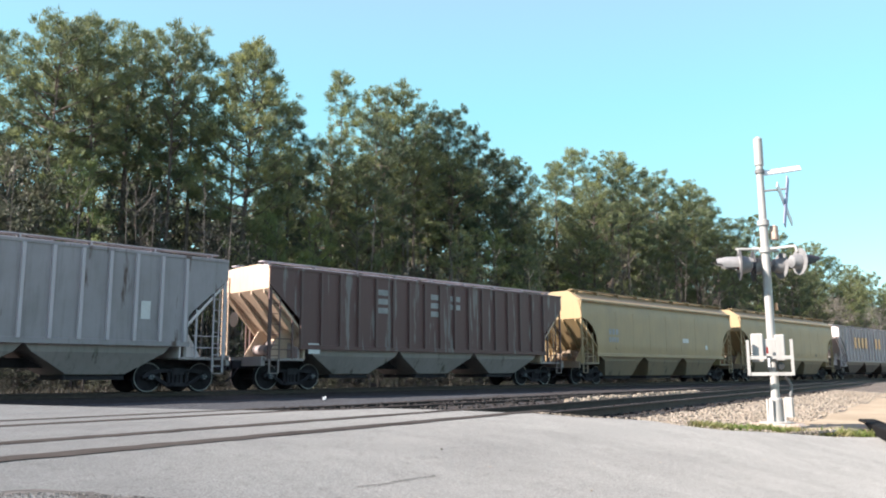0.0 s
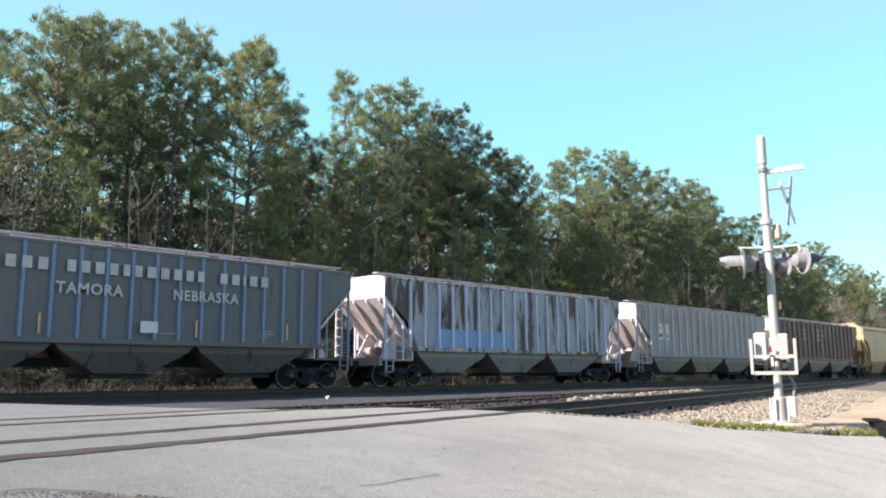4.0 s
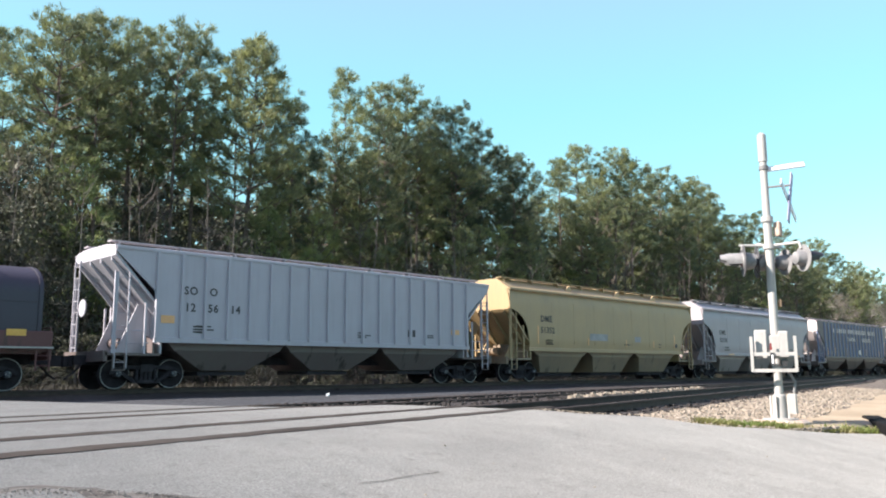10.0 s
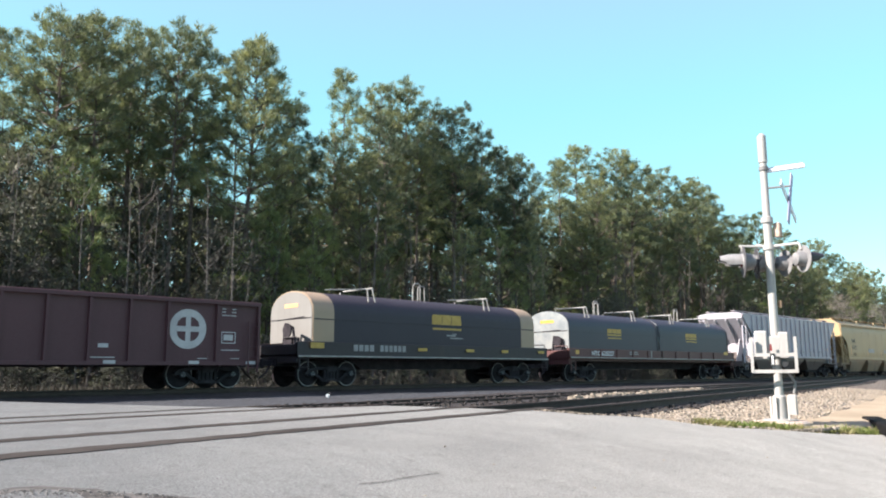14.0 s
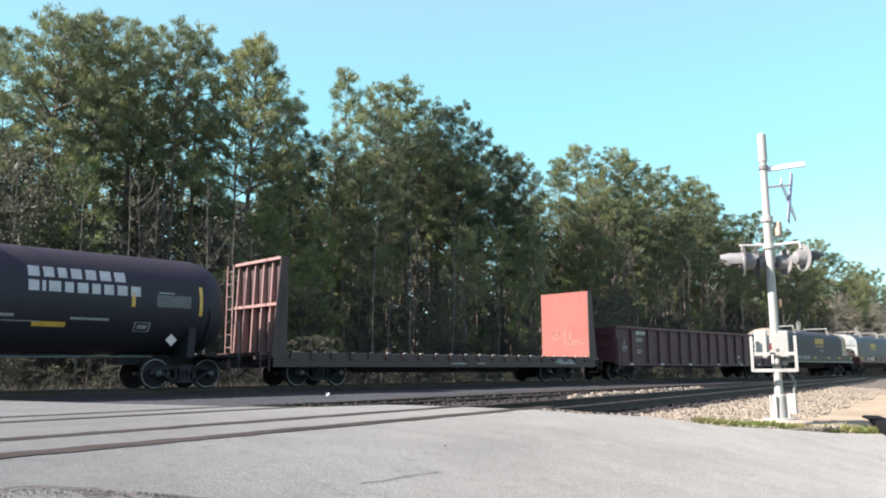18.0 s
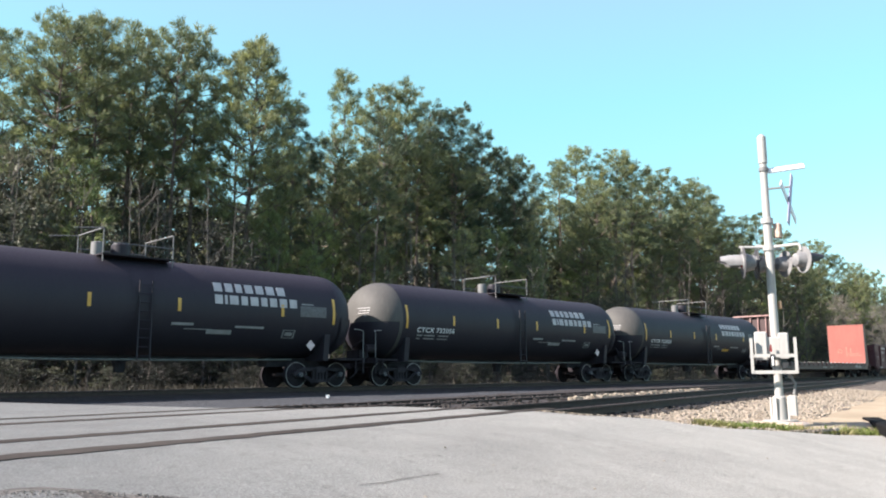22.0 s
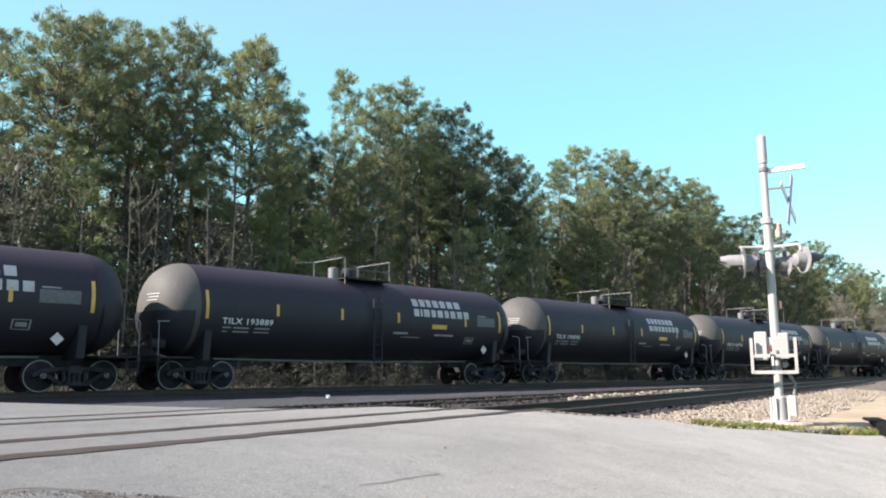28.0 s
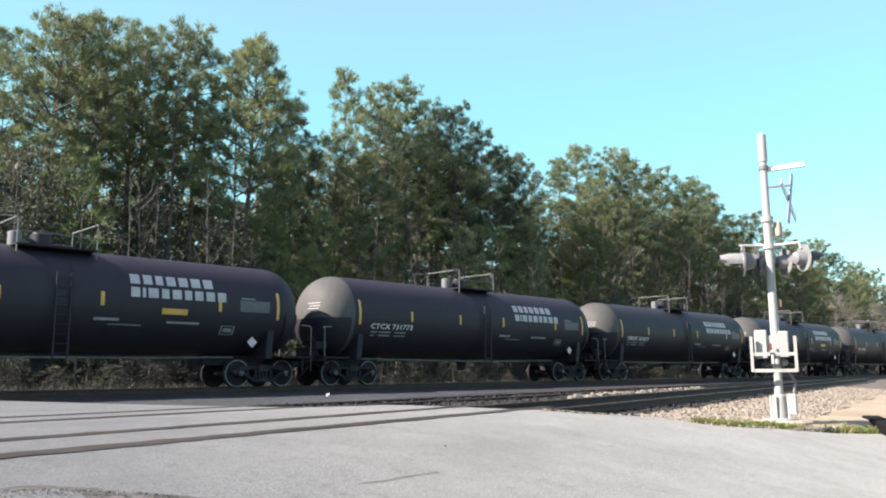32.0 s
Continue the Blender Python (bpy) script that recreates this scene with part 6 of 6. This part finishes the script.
def bulkhead_flat(centre, half):
    car = thing("bulkhead_flat_car", "empty brown flat car with tall red bulkheads at both ends", "freight car", at=(centre, TRACK_Y, 0))
    running_gear(car, half, half + 3.0)
    long = half + 2.35
    for k in (-1, 1):
        part("side_sill", Shape().slab(-long, long, *sorted((k * 1.36, k * 1.50)), 0.66, 1.16, 0.015), FLAT_BROWN, car)
        face = k * 9.1
        # the left face takes the darker brown of the deck sides
        part("bulkhead_face", Shape().box(*sorted((face, face + k * 0.08)), -1.5, 1.5, 1.18, 4.52), BULKHEAD_RED if k > 0 else FLAT_BROWN, car, "sunlit red steel bulkhead" if k > 0 else "dark brown bulkhead")
        for y in (-1.42, -0.85, -0.28, 0.28, 0.85, 1.42):
            part("bulkhead_post", Shape().prism([(face + k * 0.08, 4.5), (face + k * 0.2, 4.5), (face + k * 0.34, 1.2), (face + k * 0.08, 1.2)], y - 0.03, y + 0.03, "y"), FADED_LIT_RED, car)
        for z in (2.85, 4.46):
            part("bulkhead_rail", Shape().box(*sorted((face + k * 0.08, face + k * 0.32)), -1.5, 1.5, z - 0.05, z + 0.05), FADED_LIT_RED, car)
        part("corner_plate", Shape().prism([(face - k * 0.02, 4.52), (face + k * 0.28, 4.52), (face + k * 0.62, 1.0), (face - k * 0.02, 1.0)], -1.52, -1.48, "y"), FLAT_BROWN, car)
        part("end_plate", Shape().box(*sorted((face + k * 0.6, face + k * 1.0)), -1.4, 1.4, 1.05, 1.16), FLAT_BROWN, car)
        ladder(car, face + k * 0.66, 1.22, 1.15, 4.4, 0.42, "y", FADED_LIT_RED, 7)
        ladder(car, face + k * 0.85, -1.5, 0.5, 1.1, 0.36, "x", FLAT_BROWN, 2, "step")
    boards = Shape()
    n = 60
    for i in range(n):
        x0 = -9.05 + 18.1 * i / n
        boards.box(x0 + 0.006, x0 + 18.1 / n - 0.006, -1.45, 1.45, 1.12, 1.165 + 0.006 * (i % 3))
    part("deck", boards, DECK_WOOD, car, "worn wooden deck boards")
    me = Shape().slab(-0.14, 0.14, -0.07, 0.0, -0.16, 0.08, 0.02).mesh("stake_pocket", FLAT_BROWN)
    top = Shape().box(-0.07, 0.07, -0.075, 0.02, 0.082, 0.10).mesh("strap_anchor", PATCH_WHITE)
    for i in range(21):
        x = -8.8 + 17.6 * i / 20
        p = part("stake_pocket", me, None, car, at=(x, -1.50, 1.10))
        part("strap_anchor", top, None, p)
    part("centre_sill", Shape().prism([(-half - 2, 1.1), (half + 2, 1.1), (half + 2, 0.74), (half - 1.6, 0.74), (half - 2.6, 0.45), (-half + 2.6, 0.45), (-half + 1.6, 0.74), (-half - 2, 0.74)], -0.35, 0.35, "y"), STEEL, car)
    bars("data_stencil", car, -1.506, [(-0.9, 0.0, 0.78, 0.84), (0.7, 1.2, 0.78, 0.84)], MARK_FAINT)
    bars("graffiti", car, -1.507, [(6.2, 7.7, 0.86, 0.98), (6.4, 7.5, 0.99, 1.04), (6.5, 7.9, 0.80, 0.855)], MARK_FAINT, "faded pale scrawl")
    mk = Shape()
    for y0, y1, z0, z1 in ((-0.75, -0.35, 2.35, 2.42), (-0.75, -0.68, 2.1, 2.42), (-0.42, -0.35, 2.1, 2.42), (-0.7, -0.4, 2.08, 2.14), (0.0, 1.0, 1.95, 2.02), (0.2, 1.2, 1.82, 1.88), (-0.05, 0.03, 1.8, 2.6), (0.3, 0.38, 1.9, 2.5)):
        mk.box(9.094, 9.099, -y1, -y0, z0, z1)
    part("scrawl", mk, PALE_PINK, car, "pale paint scrawl on the bulkhead")
    return car


add(bulkhead_flat(4.6, 7.25))


# ---- tank cars ----
MARK_DULL = plain("dull_grey_panel", (0.085, 0.085, 0.09), (0.13, 0.13, 0.135), 9, 0.6)
PLACARD = plain("placard", (0.55, 0.40, 0.40), (0.65, 0.58, 0.58), 6, 0.5)
TR, TZ, TH = 1.56, 2.62, 7.0                # tank radius, its axis, half the truck spacing


def tank_car():
    car = thing("tank_car", "black tank car with white lettering and yellow reflective strips", "freight car", "black tank cars of the train")
    running_gear(car, TH, TH + 1.985)
    seg = 40
    prof = [(-7.32 + 0.0, TR), (-0.6, TR), (0.0, TR), (0.6, TR), (7.32, TR)]
    part("tank", Shape().lathe(prof, (0, 0, TZ), "x", seg, caps=False), TANK_BLACK, car, smooth=30)
    for k in (-1, 1):
        head = []
        for i in range(11):
            a = i / 10 * math.pi / 2
            head.append((k * (7.32 + 1.18 * math.sin(a) ** 1.0), max(TR * math.cos(a) ** 0.72, 0.01)))
        # the left head is painted paler than the tank, the right one matches it
        part("tank_head", Shape().lathe(head, (0, 0, TZ), "x", seg, caps=False), HEAD_GREY if k < 0 else TANK_BLACK, car, "grey rounded tank head" if k < 0 else "black rounded tank head", smooth=40)
        part("weld_seam", Shape().lathe([(k * 7.30, TR + 0.006), (k * 7.34, TR + 0.006)], (0, 0, TZ), "x", seg, caps=False), TANK_BLACK, car)
        # cradle over the truck, stub sill and end platform
        s = Shape().prism([(-1.35, 0.95), (1.35, 0.95), (1.45, 1.9), (1.2, 1.75), (0.7, 1.28), (-0.7, 1.28), (-1.2, 1.75), (-1.45, 1.9)], k * TH - 0.12, k * TH + 0.12, "x")
        part("cradle", s, TANK_BLACK, car)
        rings = []
        for i in range(1, 11):
            u = i / 10 * math.pi / 2
            x, r = k * (7.33 + 1.19 * math.sin(u) + 0.02), max(TR * math.cos(u) ** 0.72, 0.01) + 0.02
            rings.append([(x, r * math.cos(a), TZ - 0.12 + r * math.sin(a) * (1 - 0.08)) for a in [math.pi * (1 + j / 20) for j in range(21)]])
        part("head_shield", Shape().loft(rings, closed=False, caps=False), TANK_BLACK, car, "black half shield over the lower tank head", smooth=40)
        part("stub_sill", Shape().box(*sorted((k * 5.2, k * 8.7)), -0.26, 0.26, 0.74, 1.06), STEEL, car)
        part("platform", Shape().box(*sorted((k * 7.5, k * 8.72)), -1.45, 1.45, 0.98, 1.04).box(*sorted((k * 8.62, k * 8.72)), -1.5, 1.5, 0.88, 1.08), STEEL, car)
        part("end_handrail", Shape().bar([(k * 8.68, -1.45, 1.0), (k * 8.68, -1.45, 2.05), (k * 8.68, -1.35, 2.12), (k * 8.3, -1.35, 2.14)], 0.019, 6), LAMP_GREY, car)
        part("end_handrail", Shape().bar([(k * 8.68, 1.45, 1.0), (k * 8.68, 1.45, 2.1)], 0.019, 6), LAMP_GREY, car)
        ladder(car, k * 8.5, -1.46, 0.5, 1.0, 0.36, "x", STEEL, 2, "step")
    part("brake_gear", Shape().lathe([(0, 0.17), (0.45, 0.17)], (-8.62, -0.75, 1.45), "x", 10).box(-8.7, -8.3, -0.5, 0.3, 1.05, 1.4).bar([(-8.6, -0.9, 1.1), (-8.45, -0.4, 1.8), (-8.5, 0.2, 1.5)], 0.04, 6), STEEL, car)
    # belts, underside piping and the centre ladder
    for x in (-0.32, 0.36):
        part("belt", Shape().lathe([(x - 0.05, TR + 0.012), (x + 0.05, TR + 0.012)], (0, 0, TZ), "x", seg, caps=False), TANK_BLACK, car)
    ladder(car, 0.02, -TR - 0.06, 0.9, TZ + 0.7, 0.40, "x", TANK_BLACK, 9)
    part("outlet_valve", Shape().lathe([(0.55, 0.16), (0.78, 0.2), (1.1, 0.28)], (0, 0, 0), "z", 12), STEEL, car)
    part("pipe", Shape().bar([(-6.2, -0.35, 1.0), (-2.0, -0.45, 0.95), (2.0, -0.45, 0.95), (6.2, -0.35, 1.0)], 0.035, 6), LAMP_GREY, car)
    part("skid", Shape().prism([(-5.0, 1.10), (5.0, 1.10), (3.8, 0.96), (-3.8, 0.96)], -0.2, 0.2, "y"), STEEL, car)
    # top works: manway, housing, platform and rails
    topz = TZ + TR
    part("manway", Shape().lathe([(topz - 0.1, 0.30), (topz + 0.38, 0.30), (topz + 0.40, 0.26), (topz + 0.46, 0.24)], (-0.15, 0, 0), "z", 16), TANK_BLACK, car, smooth=True)
    part("valve_housing", Shape().lathe([(topz - 0.1, 0.20), (topz + 0.42, 0.20), (topz + 0.45, 0.12)], (-0.85, 0.1, 0), "z", 14), LAMP_GREY, car, smooth=True)
    part("top_platform", Shape().box(-1.15, 1.15, -1.05, -0.42, topz - 0.09, topz - 0.05).box(-1.15, 1.15, 0.42, 1.05, topz - 0.09, topz - 0.05), STEEL, car)
    s = Shape()
    for x in (-1.12, 1.12):
        for y in (-1.0, 1.0):
            s.rod((x, y, topz - 0.3), (x, y, topz + 0.72), 0.022, 5)
        s.rod((x, -1.0, topz + 0.72), (x, 1.0, topz + 0.72), 0.022, 5)
    for y in (-1.0, 1.0):
        s.rod((-1.12, y, topz + 0.30), (1.12, y, topz + 0.30), 0.018, 5)
        s.rod((-1.12, y, topz + 0.72), (-2.0, y, topz + 0.62), 0.018, 5)
    part("top_railing", s, LAMP_GREY, car)
    W = (TR, TZ)
    for x, lo, hi in ((-7.12, 2.26, 3.19), (-4.45, 2.45, 2.86), (-1.65, 2.45, 2.86), (1.15, 2.45, 2.86), (4.98, 2.45, 2.86), (7.2, 2.26, 3.19)):
        bars("reflector", car, 0, [(x - 0.055, x + 0.055, lo, hi)], MARK_YELLOW, "yellow reflective strip", wrap=W)
    # the name is drawn as plain blocks
    big = letter_blocks(1.85, 3.15, 0.34, [0.36, 0.34, 0.30, 0.36, 0.36, 0.38, 0.38], 0.055) + letter_blocks(1.85, 2.74, 0.34, [0.34, 0.10, 0.38, 0.30, 0.36, 0.30, 0.34, 0.36, 0.36], 0.052)
    bars("name_block", car, 0, [(a + 0.03, b - 0.03, c + 0.02, d - 0.02) if b - a > 0.2 else (a, b, c + 0.02, d - 0.02) for a, b, c, d in big], MARK_DUSTY, "white block lettering", wrap=W)
    bars("data_panel", car, 0, [(5.72, 6.85, 2.48, 2.86)], MARK_DULL, "grey data panel", wrap=W)
    bars("data_line", car, 0, [(5.78, 6.3, 2.90, 2.94)], MARK_FAINT, wrap=W)
    s = Shape().prism([(6.33, 1.30), (6.52, 1.49), (6.33, 1.68), (6.14, 1.49)], -1.36, -1.34, "y")
    part("placard", s, PLACARD, car, "pale red and white diamond placard")
    bars("data_stencil", car, 0, [(-6.5, -6.2, 1.98, 2.03), (-6.1, -5.5, 1.98, 2.03), (-5.3, -4.7, 1.98, 2.03), (-6.5, -6.3, 1.86, 1.90), (-6.1, -5.5, 1.86, 1.90), (-5.3, -4.7, 1.86, 1.90), (0.95, 1.7, 2.02, 2.10), (1.4, 2.4, 1.9, 1.93), (3.2, 4.3, 2.0, 2.07), (5.1, 5.6, 1.98, 2.0), (5.1, 5.6, 1.72, 1.74), (5.1, 5.14, 1.72, 2.0), (5.56, 5.6, 1.72, 2.0), (5.2, 5.5, 1.8, 1.92)], MARK_FAINT, wrap=W)
    s = Shape()
    for i, (y0, y1) in enumerate(((-0.75, -0.1), (-0.75, -0.2), (-0.72, -0.12), (-0.7, -0.45))):
        z = TZ + 0.42 - 0.10 * i
        for j in range(4):
            ya, yb = y0 + (y1 - y0) * j / 4, y0 + (y1 - y0) * (j + 0.85) / 4
            q = []
            for y, zz in ((ya, z), (yb, z), (yb, z + 0.03), (ya, z + 0.03)):
                rad = min(math.hypot(y, zz - TZ) / TR, 0.98)
                q.append((-(7.32 + 1.18 * math.sin(math.acos(rad ** (1 / 0.72)))) - 0.012, y, zz))
            s.add(q, [(0, 1, 2, 3)])
    part("head_stencil", s, MARK_DUSTY, car)
    return car


first = tank_car()
tanks = [first] + [copy_thing(first, Matrix.Identity(4)) for _ in range(9)]
for car in tanks[1:]:
    for ob in car.children_recursive:
        if ob.name.startswith("wheelset"):
            WHEELS.append(ob)
NUMBERS = {0: ("CTCX 732028", 0), 2: ("CTCX 731899", 0), 1: ("CTCX 732056", 0), 3: ("DBUX 300793", 0), 6: ("DBUX 302621", 0), 4: ("TILX 194090", 1), 5: ("TILX 193889", 1), 7: ("CTCX 731773", 0)}
for i, car in enumerate(tanks):
    car.location = (-15.0 - 17.97 * i, TRACK_Y, 0)
    if i in NUMBERS:
        words(car, NUMBERS[i][0], -6.55, -TR, 2.13, 0.27, MARK_WHITE, 1.24, wrap=(TR, TZ))
    else:
        bars("reporting_mark", car, 0, letter_blocks(-6.5, 2.12, 0.2, [0.16, 0.16, 0.16, 0.16, -0.16, 0.15, 0.15, 0.15, 0.15, 0.15, 0.15], 0.05), MARK_WHITE, wrap=(TR, TZ))
    for ob in car.children:
        if ob.name.startswith("name_block"):
            ob.location.x += 0.5 if i in (1, 2, 3, 6) else 0.12
    if i in (4, 5, 8):
        bars("warning_plate", car, 0, [(3.0, 3.85, 2.28, 2.46)], MARK_YELLOW, "yellow plate under the lettering", wrap=(TR, TZ))
    if i in (0, 1, 2, 3):
        bars("warning_plate", car, 0, [(2.2, 3.1, 1.78, 1.92)], MARK_YELLOW if i == 0 else MARK_FAINT, wrap=(TR, TZ))
    add(car)

# ---- the run of the train ----
RUN = (-166.69, -145.93, -125.17, -104.38, -83.54, -62.63, -41.71, -20.79, 0.0, 20.56, 41.06, 61.81, 82.78, 103.84, 124.96, 146.09, 167.22)


def travelled(t):
    i = min(int(t / 2), 15)
    w = t / 2 - i
    return RUN[i] + (RUN[i + 1] - RUN[i]) * w


def motions():
    """The train rolls by from one end of the clip to the other, its wheels turn with it."""
    for car, place in CARS:
        walk(car, [(2 * i, pose(place + s, TRACK_Y, 0)) for i, s in enumerate(RUN)])
    for i, (tree, much) in enumerate(SWAYING):
        m = Matrix.LocRotScale(tree.location, tree.rotation_euler if tree.rotation_mode == "XYZ" else tree.rotation_quaternion, None)
        walk(tree, [(t, Matrix.Translation(m.translation) @ Matrix.Rotation(radians(much) * math.sin(t * 0.85 + i * 1.7) * (0.6 + 0.4 * math.sin(t * 0.31 + i)), 4, "Y") @ m.to_3x3().to_4x4()) for t in range(33)])
    times = [k / 15 for k in range(481)]
    for ob in WHEELS:
        x, z = ob.location.x, ob.location.z
        walk(ob, [(t, pose(x, 0, z) @ Matrix.Rotation(travelled(t) / WR, 4, "Y")) for t in times])


motions()
